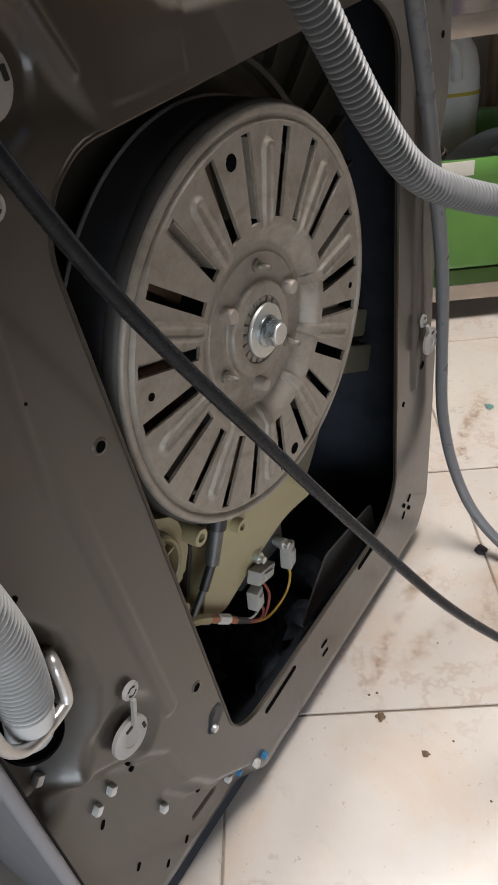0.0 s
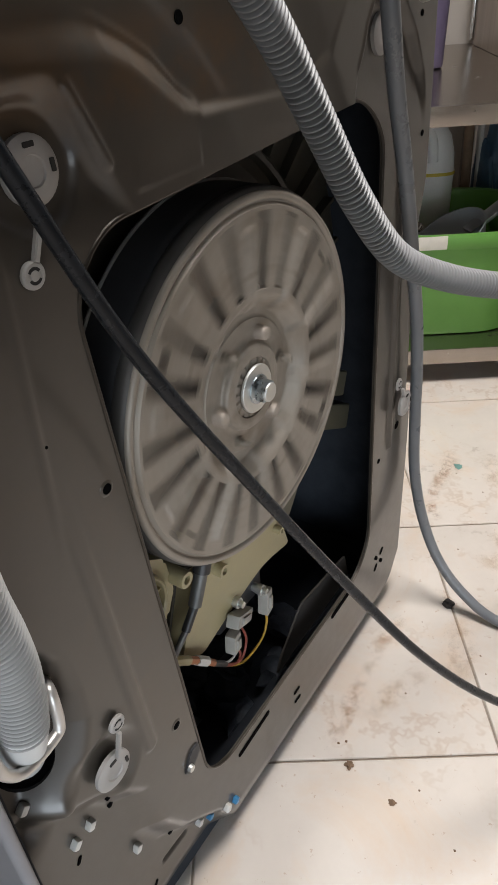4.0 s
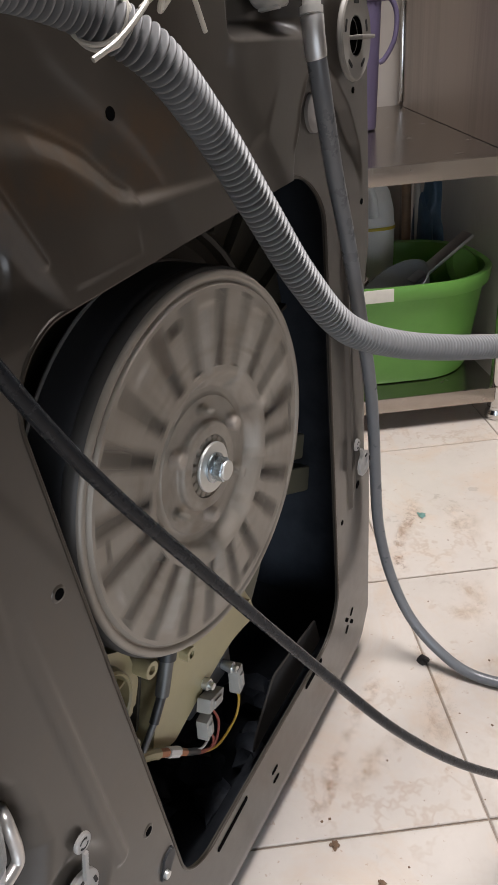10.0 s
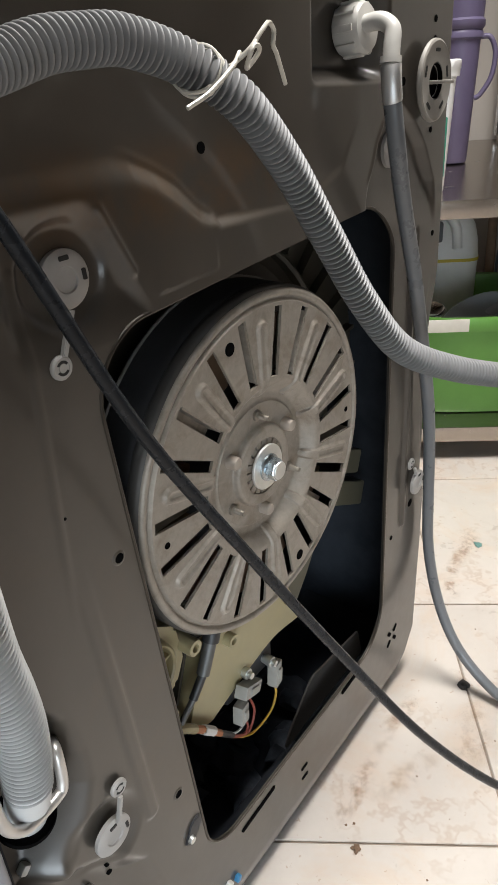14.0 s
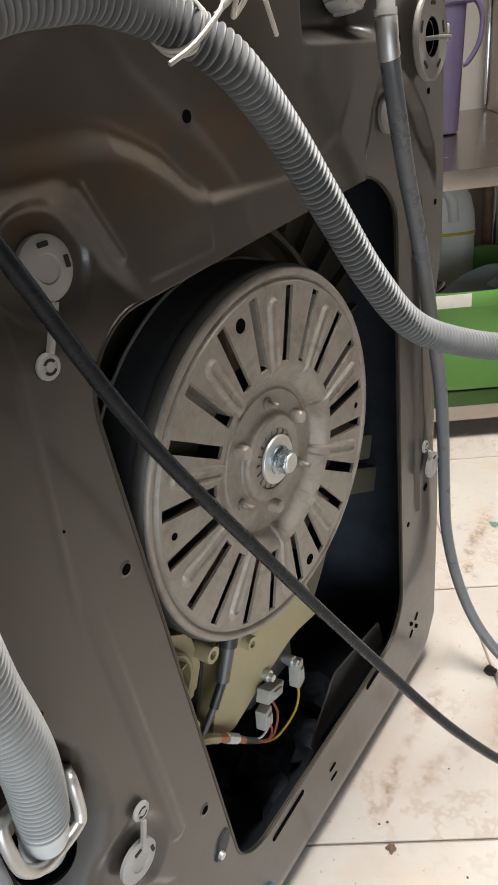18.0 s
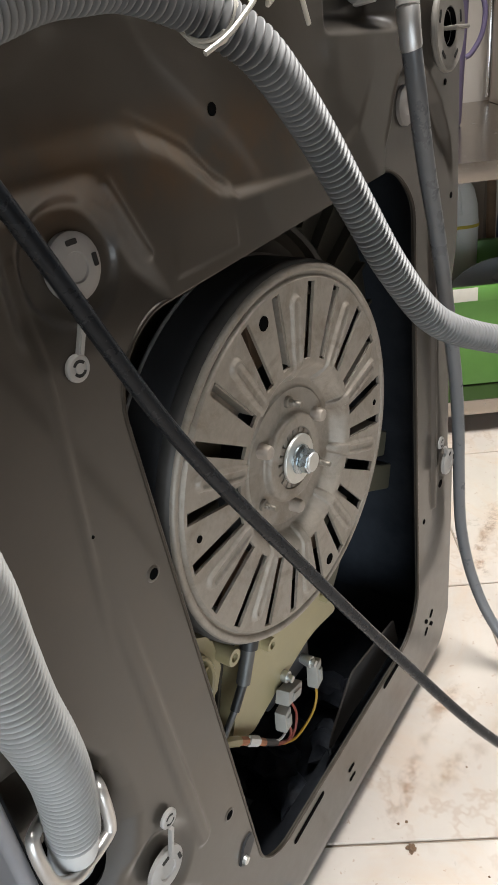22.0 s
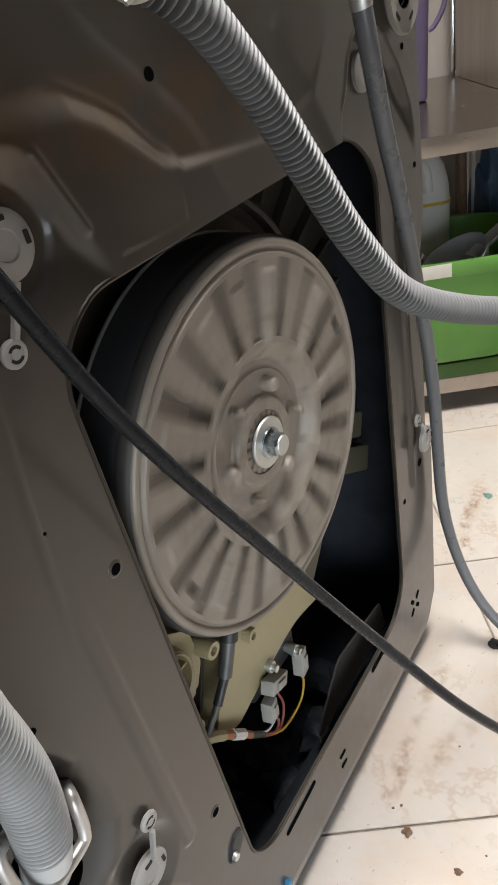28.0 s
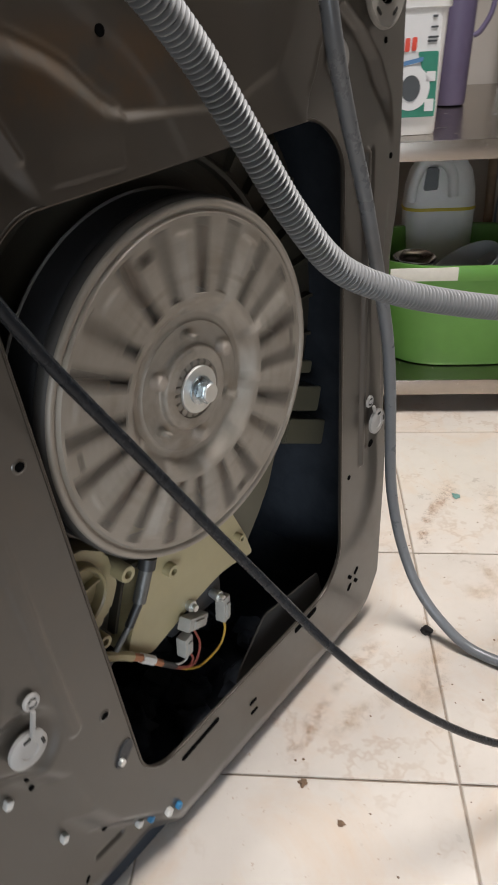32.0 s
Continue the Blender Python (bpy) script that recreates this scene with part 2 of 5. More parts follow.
GREEN = mat("green_bin_plastic", (0.13, 0.32, 0.055), 0.38, 0.0, 0.05, 20, 0.02, 200, (0.10, 0.29, 0.04), 8, 0.3)
TAPE = mat("pale_tape", (0.66, 0.63, 0.55), 0.6, 0.0, 0.05, 60)
JUG = mat("milky_jug_plastic", (0.84, 0.83, 0.81), 0.35, 0.0, 0.04, 20)
PURPLE = mat("purple_plastic", (0.15, 0.125, 0.215), 0.4, 0.0, 0.06, 20)
YELLOW = mat("yellow_band", (0.60, 0.46, 0.04), 0.5)
LABELW = mat("label_white", (0.68, 0.68, 0.68), 0.4, 0.0, 0.03)
LABELG = mat("label_green", (0.03, 0.20, 0.13), 0.4, 0.0, 0.08)
LABELR = mat("label_red", (0.62, 0.07, 0.04), 0.4, 0.0, 0.05)
LABELB = mat("label_blue", (0.10, 0.22, 0.42), 0.4, 0.0, 0.05)
LABELK = mat("label_dark", (0.06, 0.065, 0.07), 0.35, 0.0, 0.1)
ALU = mat("dull_aluminium", (0.50, 0.51, 0.52), 0.35, 0.9, 0.06, 40)
GREYPLA = mat("grey_blue_plastic", (0.40, 0.43, 0.46), 0.45, 0.0, 0.04, 30)
BLUEM = mat("blue_plastic_bag", (0.06, 0.11, 0.17), 0.4, 0.0, 0.2, 30)
BROWNM = mat("brown_wood", (0.22, 0.14, 0.085), 0.6, 0.0, 0.2, 25)
COPPER = mat("varnished_winding", (0.16, 0.10, 0.06), 0.45, 0.3, 0.2, 60)
WYEL = mat("yellow_wire", (0.42, 0.25, 0.03), 0.45)
WRED = mat("red_wire", (0.20, 0.045, 0.03), 0.45)
WBLK = mat("black_wire", (0.02, 0.02, 0.02), 0.45)
WWHT = mat("white_wire", (0.6, 0.58, 0.55), 0.45)
WORG = mat("orange_wire", (0.34, 0.13, 0.055), 0.5)
BLUEC = mat("blue_clip_plastic", (0.05, 0.19, 0.36), 0.45)
TEAL = mat("teal_scrap", (0.13, 0.25, 0.22), 0.6)
SLEEVE = mat("worn_grey_sleeve", (0.11, 0.11, 0.105), 0.45, 0.5, 0.2, 60)
# dark plates that paint the shade inside plug and cap slots
SLOTM = mat("plug_slot_shade", (0.014, 0.013, 0.012), 0.7)
DIRT = mat("dirt_crumb", (0.16, 0.10, 0.06), 0.9, 0.0, 0.3, 60)
DIRTD = mat("dark_dirt", (0.035, 0.03, 0.027), 0.85, 0.0, 0.3, 60)


# ---- mesh helpers ----
def link(name, bm, material, parent=None, label="", smooth=True, angle=40):
    me = bpy.data.meshes.new(name)
    bmesh.ops.recalc_face_normals(bm, faces=bm.faces[:])
    if smooth:
        for f in bm.faces:
            f.smooth = True
        for e in bm.edges:
            if len(e.link_faces) == 2 and e.calc_face_angle(0) > radians(angle):
                e.smooth = False
    bm.to_mesh(me)
    bm.free()
    me.materials.append(material)
    ob = new(name, me)
    if parent:
        ob.parent = parent
    if label:
        ob["label"] = label
    return ob


part = link


def empty(name, label, category, m=None, group="", kind=""):
    ob = new(name)
    if m:
        ob.matrix_world = m
    return tagged(ob, label, category, group, kind)


def box(bm, x0, x1, y0, y1, z0, z1, bevel=0.0, m=None):
    r = bmesh.ops.create_cube(bm, size=1.0)
    vs = r["verts"]
    for v in vs:
        v.co = Vector(((x0 + x1) / 2 + v.co.x * (x1 - x0), (y0 + y1) / 2 + v.co.y * (y1 - y0), (z0 + z1) / 2 + v.co.z * (z1 - z0)))
    if bevel:
        es = list({e for v in vs for e in v.link_edges})
        r2 = bmesh.ops.bevel(bm, geom=es, offset=bevel, segments=2, affect="EDGES", profile=0.6)
        vs = list({v for f in r2["faces"] for v in f.verts} | {v for v in vs if v.is_valid})
    if m:
        for v in vs:
            v.co = m @ v.co
    return bm


def lathe(bm, prof, n=32, m=None, close=False):
    """Turn a profile of (radius, height) round the z axis; m places it."""
    rings = []
    for r, h in prof:
        if r < 1e-6:
            rings.append([bm.verts.new((0, 0, h))])
        else:
            rings.append([bm.verts.new((r * math.cos(2 * math.pi * i / n), r * math.sin(2 * math.pi * i / n), h)) for i in range(n)])
    for a, b in zip(rings, rings[1:]):
        for i in range(n):
            j = (i + 1) % n
            if len(a) == 1 and len(b) == 1:
                continue
            if len(a) == 1:
                bm.faces.new((a[0], b[j], b[i]))
            elif len(b) == 1:
                bm.faces.new((a[i], a[j], b[0]))
            else:
                bm.faces.new((a[i], a[j], b[j], b[i]))
    if m:
        for ring in rings:
            for v in ring:
                v.co = m @ v.co
    return bm


def spline(pts, n=10):
    P = [Vector(p) for p in pts]
    Q = [2 * P[0] - P[1], *P, 2 * P[-1] - P[-2]]
    out = []
    for i in range(len(P) - 1):
        a, b, c, d = Q[i:i + 4]
        for k in range(n):
            s = k / n
            out.append(0.5 * (2 * b + (c - a) * s + (2 * a - 5 * b + 4 * c - d) * s * s + (3 * b - a - 3 * c + d) * s ** 3))
    out.append(P[-1])
    return out


def resample(path, step):
    out, rest = [path[0]], step
    for a, b in zip(path, path[1:]):
        length = (b - a).length
        s = rest
        while s <= length:
            out.append(a.lerp(b, s / length))
            s += step
        rest = s - length
    return out


def tube(bm, path, radius, n=12, caps=True):
    """Sweep a circle along a path; radius is a number or a list."""
    path = [Vector(p) for p in path]
    rad = radius if isinstance(radius, (list, tuple)) else [radius] * len(path)
    t0 = (path[1] - path[0]).normalized()
    u = t0.orthogonal().normalized()
    rings = []
    for i, p in enumerate(path):
        t = (path[min(i + 1, len(path) - 1)] - path[max(i - 1, 0)]).normalized()
        u = (u - t * u.dot(t)).normalized()
        w = t.cross(u)
        rings.append([bm.verts.new(p + rad[i] * (u * math.cos(2 * math.pi * k / n) + w * math.sin(2 * math.pi * k / n))) for k in range(n)])
    for a, b in zip(rings, rings[1:]):
        for k in range(n):
            j = (k + 1) % n
            bm.faces.new((a[k], a[j], b[j], b[k]))
    if caps:
        bm.faces.new(rings[0][::-1])
        bm.faces.new(rings[-1])
    return bm


def corrugated(bm, path, r, pitch, depth, n=28):
    """A hose with round ridges and narrow deep grooves: ten rings a ridge."""
    fine = resample(path, pitch / 10)
    shape = (0.42, 0.10, 0.0, 0.0, 0.10, 0.42, 0.90, 1.15, 1.2, 1.0)
    rad = [r - depth * shape[i % 10] for i in range(len(fine))]
    return tube(bm, fine, rad, n)


def prism(bm, pts, y0, y1, bevel=0.0):
    """An outline in x and z pushed from y0 to y1."""
    a = [bm.verts.new((x, y0, z)) for x, z in pts]
    b = [bm.verts.new((x, y1, z)) for x, z in pts]
    bm.faces.new(a)
    bm.faces.new(b[::-1])
    fs = [bm.faces.new((a[i], b[i], b[(i + 1) % len(a)], a[(i + 1) % len(a)])) for i in range(len(a))]
    if bevel:
        bmesh.ops.bevel(bm, geom=[e for e in bm.edges if e.verts[0].co.y == e.verts[1].co.y], offset=bevel, segments=2, affect="EDGES")
    return bm


def rounded(corners, n=8):
    """A polygon of (x, z, radius) with its corners rounded."""
    out, k = [], len(corners)
    for i in range(k):
        p = Vector(corners[i][:2])
        a, b = Vector(corners[i - 1][:2]) - p, Vector(corners[(i + 1) % k][:2]) - p
        r = corners[i][2]
        a.normalize(), b.normalize()
        half = a.angle(b) / 2
        d = r / math.tan(half)
        c = p + (a + b).normalized() * (r / math.sin(half))
        v0, v1 = p + a * d - c, p + b * d - c
        ang0, ang1 = math.atan2(v0.y, v0.x), math.atan2(v1.y, v1.x)
        da = (ang1 - ang0 + math.pi) % (2 * math.pi) - math.pi
        for s in range(n + 1):
            g = ang0 + da * s / n
            out.append((c.x + r * math.cos(g), c.y + r * math.sin(g)))
    return out


OUT = Matrix.Rotation(radians(90), 4, "X")  # turns the z axis to -y, out of the back panel


def at_panel(x, z, y=0.0):
    return Matrix.Translation((x, y, z)) @ OUT


def smooth01(a, b, x):
    s = np.clip((x - a) / (b - a), 0, 1)
    return s * s * (3 - 2 * s)


# ---- the room ----
U, V = Vector((0.552, -0.834, 0)), Vector((0.834, 0.552, 0))
ROOM = Matrix(((U.x, V.x, 0, 0), (U.y, V.y, 0, 0), (0, 0, 1, 0), (0, 0, 0, 1)))  # room axes: u to the side wall, v to the back wall


def room_box(name, u0, u1, v0, v1, z0, z1, material, label, bevel=0.0):
    bm = bmesh.new()
    box(bm, u0, u1, v0, v1, z0, z1, bevel)
    ob = link(name, bm, material, None, "", False)
    ob.matrix_world = ROOM
    return tagged(ob, label, name.split("_")[0], kind="structure")


floor = room_box("floor", -2.6, 2.65, -1.6, 1.75, -0.08, -0.003, GROUT, "cream marbled ceramic floor tiles with dirty joints")
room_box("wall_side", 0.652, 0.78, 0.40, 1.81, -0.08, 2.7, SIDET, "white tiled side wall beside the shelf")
# wall_return and wall_end: unseen, added so the panel reflects a dark room
room_box("wall_return", 0.78, 2.6, 0.40, 0.52, -0.08, 2.7, PLASTER, "unseen dim plastered wall, added so the panel reflects a dark room")
room_box("wall_end", 2.6, 2.72, -1.5, 0.52, -0.08, 2.7, PLASTER, "unseen dim plastered wall, added so the panel reflects a dark room")
room_box("wall_back", -2.6, 0.652, 1.69, 1.81, -0.08, 2.7, WALLT, "pale tiled wall behind the steel shelf")
room_box("wall_far", -2.72, -2.6, -1.5, 1.81, -0.08, 2.7, PLASTER, "plain plastered wall")
# unseen front wall, split to leave a gap for the added lamp
room_box("wall_front_pier", -2.6, -0.32, -1.32, -1.2, -0.08, 2.7, PLASTER, "unseen plain plastered wall beside the front lamp's gap")
room_box("wall_front_end", 0.64, 2.6, -1.32, -1.2, -0.08, 2.7, PLASTER, "unseen plain plastered wall beside the front lamp's gap")
room_box("wall_front_shutter", -0.32, 0.64, -1.30, -1.22, 0.66, 2.7, PLASTER, "unseen wall above the gap made for the front lamp")
# unseen ceiling, opened for the added overhead lamp
bm = bmesh.new()
for b in ((-2.6, -0.4, -1.5, 1.81), (-0.4, 1.0, -1.5, -0.5), (-0.4, 1.0, 0.8, 1.81), (1.0, 2.72, -1.5, 1.81)):
    box(bm, b[0], b[1], b[2], b[3], 2.7, 2.8)
ceil = link("ceiling", bm, PLASTER, None, "", False)
ceil.matrix_world = ROOM
tagged(ceil, "unseen plain ceiling with an opening made for the overhead lamp", "ceiling", kind="structure")


# ---- the washing machine ----
washer = empty("washing_machine", "dark taupe front-loading washing machine seen from its open back", "washing machine")
OPEN = rounded([(-0.1155, 0.127, 0.042), (0.220, 0.131, 0.055), (0.207, 0.659, 0.050), (-0.160, 0.6325, 0.045)], 10)
EDGE = rounded([(-0.287, 0.008, 0.006), (0.286, 0.008, 0.02), (0.3285, 0.070, 0.012), (0.330, 0.22, 0.05), (0.3260, 0.41, 0.2), (0.3210, 0.62, 0.2), (0.3160, 0.72, 0.2), (0.3145, 0.85, 0.01), (-0.287, 0.85, 0.01)], 8)


def near(px, pz, poly):
    """Nearest place on the outline, its distance, and whether the point lies inside."""
    a = np.array(poly)
    b = np.roll(a, -1, 0)
    ab = b - a
    best = np.full(px.shape, 1e9)
    bx, bz = px.copy(), pz.copy()
    inside = np.zeros(px.shape, bool)
    for (ax, az), (dx, dz) in zip(a, ab):
        s = np.clip(((px - ax) * dx + (pz - az) * dz) / (dx * dx + dz * dz + 1e-12), 0, 1)
        qx, qz = ax + s * dx, az + s * dz
        d = np.hypot(px - qx, pz - qz)
        hit = d < best
        best, bx, bz = np.where(hit, d, best), np.where(hit, qx, bx), np.where(hit, qz, bz)
        cond = ((az > pz) != (az + dz > pz)) & (px < ax + (pz - az) * dx / (dz + 1e-12))
        inside ^= cond
    return bx, bz, best, inside


def band(x, z, x0, z0, x1, z1, w, soft):
    """1 along a straight rib with round ends, 0 beside it."""
    dx, dz = x1 - x0, z1 - z0
    s = np.clip(((x - x0) * dx + (z - z0) * dz) / (dx * dx + dz * dz), 0, 1)
    d = np.hypot(x - x0 - s * dx, z - z0 - s * dz)
    return 1 - smooth01(w, w + soft, d)


def relief(x, z):
    """How far the pressed panel stands out of its plane."""
    h = np.zeros_like(x)
    xk = [-0.29, -0.170, -0.154, -0.121, -0.109, -0.092, -0.074, -0.056, -0.039, 0.029, 0.06, 0.11, 0.15]
    zb = np.interp(x, xk, [0.696, 0.699, 0.701, 0.704, 0.7035, 0.698, 0.686, 0.6745, 0.6715, 0.6715, 0.671, 0.688, 0.74])
    za = np.interp(x, xk, [0.716, 0.720, 0.721, 0.7225, 0.721, 0.714, 0.705, 0.689, 0.679, 0.6765, 0.677, 0.696, 0.748])
    h -= 0.0058 * smooth01(0.0, 1.0, (z - zb) / (za - zb)) * (1 - 0.7 * smooth01(-0.055, 0.03, x)) * (1 - smooth01(0.09, 0.14, x))  # the step down to the upper field
    crest = (1 - smooth01(0.0008, 0.0030, np.abs(z - za))) * smooth01(-0.125, -0.10, x) * (1 - smooth01(-0.045, -0.036, x))
    h += 0.0006 * crest
    h += 0.0010 * (1 - smooth01(0.0, 0.006, np.hypot(x + 0.043, z - 0.6765)))
    h -= 0.022 * smooth01(0.070, 0.082, x) * (1 - smooth01(0.165, 0.185, x)) * smooth01(0.748, 0.762, z)
    h += 0.0022 * band(x, z, -0.1955, 0.54, -0.172, 0.262, 0.0034, 0.0040) * (1 - smooth01(0.36, 0.53, z))
    h += 0.0010 * band(x, z, -0.192, 0.675, -0.2010, 0.46, 0.0008, 0.0032) * smooth01(0.46, 0.54, z)
    edge = (x + 0.140) * 0.875 + (z - 0.700) * 0.484  # a shallow dish round the upper plug ends at this slanted ridge
    dish = (1 - smooth01(-0.010, 0.0, edge)) * (1 - smooth01(0.690, 0.707, z)) * smooth01(0.628, 0.656, z) * smooth01(-0.206, -0.194, x)
    h -= 0.0058 * dish
    h += 0.0020 * band(x, z, -0.137, 0.697, -0.119, 0.662, 0.0008, 0.0036)
    h += 0.0007 * smooth01(0.0, 0.002, z - 0.644 - 0.055 * (x + 0.099)) * (1 - smooth01(-0.047, -0.0445, x)) * smooth01(-0.103, -0.098, x) * (1 - smooth01(0.652, 0.670, z))
    h -= 0.0035 * (1 - smooth01(0.024, 0.030, np.hypot(x + 0.162, z - 0.668)))
    h -= 0.005 * (1 - smooth01(0.024, 0.036, np.hypot(x + 0.214, (z - 0.281) * 0.9)))
    h -= 0.014 * (1 - smooth01(0.5, 1.15, np.hypot((x + 0.272) / 0.052, (z - 0.375) / 0.085)))
    xs = np.interp(z, [0.0, 0.060, 0.101, 0.115, 0.157, 0.186, 0.221, 0.249, 0.274, 0.30], [-0.07, -0.095, -0.133, -0.147, -0.167, -0.173, -0.181, -0.200, -0.232, -0.272])
    h -= 0.017 * (1 - smooth01(-0.032, 0.0, x - xs)) * (1 - smooth01(0.265, 0.30, z))  # the step across the lower corner
    xb = np.interp(z, [0.25, 0.29, 0.32, 0.347, 0.376, 0.41, 0.437, 0.455], [-0.262, -0.235, -0.223, -0.213, -0.214, -0.221, -0.238, -0.275])
    h -= 0.024 * (1 - smooth01(-0.036, 0.002, x - xb)) * smooth01(0.24, 0.30, z) * (1 - smooth01(0.435, 0.46, z))
    h += 0.0040 * band(x, z, 0.248, 0.62, 0.260, 0.28, 0.0015, 0.0045)
    h -= 0.0020 * band(x, z, 0.258, 0.62, 0.270, 0.30, 0.0010, 0.0045)
    h -= 0.0030 * band(x, z, -0.144, 0.069, -0.172, 0.071, 0.0015, 0.003)
    xl = np.interp(z, [0.66, 0.679, 0.689, 0.704, 0.7196, 0.7315, 0.738], [0.150, 0.155, 0.161, 0.167, 0.1777, 0.193, 0.204])
    xr = np.interp(z, [0.60, 0.6424, 0.663, 0.694, 0.717, 0.7315, 0.738], [0.304, 0.2973, 0.290, 0.2672, 0.2403, 0.2146, 0.204])
    pocket = smooth01(0.0, 0.006, x - xl) * smooth01(0.0, 0.010, xr - x) * smooth01(0.615, 0.680, z)
    h -= 0.009 * pocket  # a pocket behind the inlet hose, between two sharp crests
    h += 0.0012 * (1 - smooth01(0.0, 0.004, np.abs(x - xl))) * smooth01(0.672, 0.682, z) * (1 - smooth01(0.722, 0.732, z))
    cx = np.interp(z, [0.27, 0.33, 0.42, 0.52, 0.60], [0.332, 0.304, 0.294, 0.290, 0.290])
    h -= 0.006 * smooth01(0.0, 0.010, x - cx) * smooth01(0.26, 0.30, z) * (1 - smooth01(0.50, 0.58, z))
    return h


def back_panel():
    step = 0.0016
    nx, nz = int(0.618 / step) + 2, int(0.848 / step) + 2
    gx, gz = np.meshgrid(-0.288 + step * np.arange(nx), 0.003 + step * np.arange(nz), indexing="ij")
    mx, mz = (gx[:-1, :-1] + gx[1:, 1:]) / 2, (gz[:-1, :-1] + gz[1:, 1:]) / 2
    keep = ~near(mx, mz, OPEN)[3] & near(mx, mz, EDGE)[3]
    wide = np.pad(keep, 1)
    count = wide[:-1, :-1].astype(int) + wide[1:, :-1] + wide[:-1, 1:] + wide[1:, 1:]
    rim_v = (count > 0) & (count < 4)
    for poly in (OPEN, EDGE):  # the border of the sheet lies on the outlines
        bx, bz, d, _ = near(gx, gz, poly)
        snap = rim_v & (d < step * 1.3)
        gx, gz = np.where(snap, bx, gx), np.where(snap, bz, gz)
    dE = near(gx, gz, EDGE)[2]
    h = relief(gx, gz)
    h -= 0.005 * (1 - smooth01(0.0, 0.008, dE)) + 0.013 * (1 - smooth01(-0.02, 0.045, gz))
    idx = np.full(gx.shape, -1)
    vs, fs = [], []
    for i, j in np.argwhere(keep):
        f = []
        for a, b in ((i, j), (i + 1, j), (i + 1, j + 1), (i, j + 1)):
            if idx[a, b] < 0:
                idx[a, b] = len(vs)
                vs.append((gx[a, b], -h[a, b], gz[a, b]))
            f.append(int(idx[a, b]))
        fs.append(f)
    me = bpy.data.meshes.new("back_panel")
    me.from_pydata(vs, [], fs)
    me.validate()
    bm = bmesh.new()
    bm.from_mesh(me)
    rim = [e for e in bm.edges if e.is_boundary]
    r = bmesh.ops.extrude_edge_only(bm, edges=rim)
    for v in r["geom"]:
        if isinstance(v, bmesh.types.BMVert):
            v.co.y += 0.0035
    bpy.data.meshes.remove(me)
    return link("back_panel", bm, PAINT, washer, "dark taupe pressed steel back panel with a large service opening", True, 75)


back_panel()
# PAINT lightened and blued: the daylight on this side is in the colour
SIDEM = mat("lit_side_paint", (0.27, 0.275, 0.295), 0.38, 0.2, 0.05, 40, 0.02, 300)
# for an added bead, more metallic than PAINT, giving the rolled edge its highlight
EDGEM = mat("bright_lip_metal", (0.075, 0.066, 0.056), 0.38, 0.8, 0.15, 60)
bm = bmesh.new()
ring = [Vector((x, -float(relief(np.array([x]), np.array([z]))[0]) + 0.0004, z)) for x, z in OPEN]
tube(bm, ring + ring[:2], 0.0015, 8, False)
part("opening_lip", bm, EDGEM, washer, "thin metallic bead added for the bright line of the opening's edge")
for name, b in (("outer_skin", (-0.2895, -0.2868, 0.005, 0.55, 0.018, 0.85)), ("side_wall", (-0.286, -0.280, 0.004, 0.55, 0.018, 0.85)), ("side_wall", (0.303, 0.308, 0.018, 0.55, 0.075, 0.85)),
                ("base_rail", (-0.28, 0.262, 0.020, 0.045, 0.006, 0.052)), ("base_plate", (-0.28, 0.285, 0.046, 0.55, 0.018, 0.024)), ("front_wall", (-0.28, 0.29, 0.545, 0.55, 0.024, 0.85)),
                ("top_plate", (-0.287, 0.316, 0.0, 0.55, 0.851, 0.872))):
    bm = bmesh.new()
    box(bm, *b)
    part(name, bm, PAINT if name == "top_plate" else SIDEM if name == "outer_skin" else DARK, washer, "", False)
bm = bmesh.new()
tube(bm, [Vector((-0.2872, 0.0010, 0.02 + 0.02 * i)) for i in range(42)], 0.0046, 14)
part("edge_fold", bm, SIDEM, washer, "rounded fold of the side panel, light put in its colour")
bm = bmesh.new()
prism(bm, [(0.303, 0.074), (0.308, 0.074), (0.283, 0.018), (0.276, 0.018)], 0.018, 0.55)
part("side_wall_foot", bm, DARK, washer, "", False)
for x, y in ((-0.24, 0.05), (0.25, 0.05), (-0.24, 0.5), (0.25, 0.5)):
    bm = bmesh.new()
    lathe(bm, [(0.0, 0.0), (0.022, 0.0), (0.022, 0.008), (0.008, 0.012), (0.008, 0.02), (0, 0.02)], 16, Matrix.Translation((x, y, 0.0)))
    part("foot", bm, HOLE, washer, "black adjustable foot")


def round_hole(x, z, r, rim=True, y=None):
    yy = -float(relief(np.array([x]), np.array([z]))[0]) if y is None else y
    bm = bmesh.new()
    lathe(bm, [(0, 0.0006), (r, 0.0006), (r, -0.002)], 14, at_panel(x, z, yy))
    h = part("screw_hole", bm, HOLE, washer, "screw hole, its shade painted as a black disc")
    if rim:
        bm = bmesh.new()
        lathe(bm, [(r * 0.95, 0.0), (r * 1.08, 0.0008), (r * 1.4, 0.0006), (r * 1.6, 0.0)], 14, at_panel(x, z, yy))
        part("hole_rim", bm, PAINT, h)


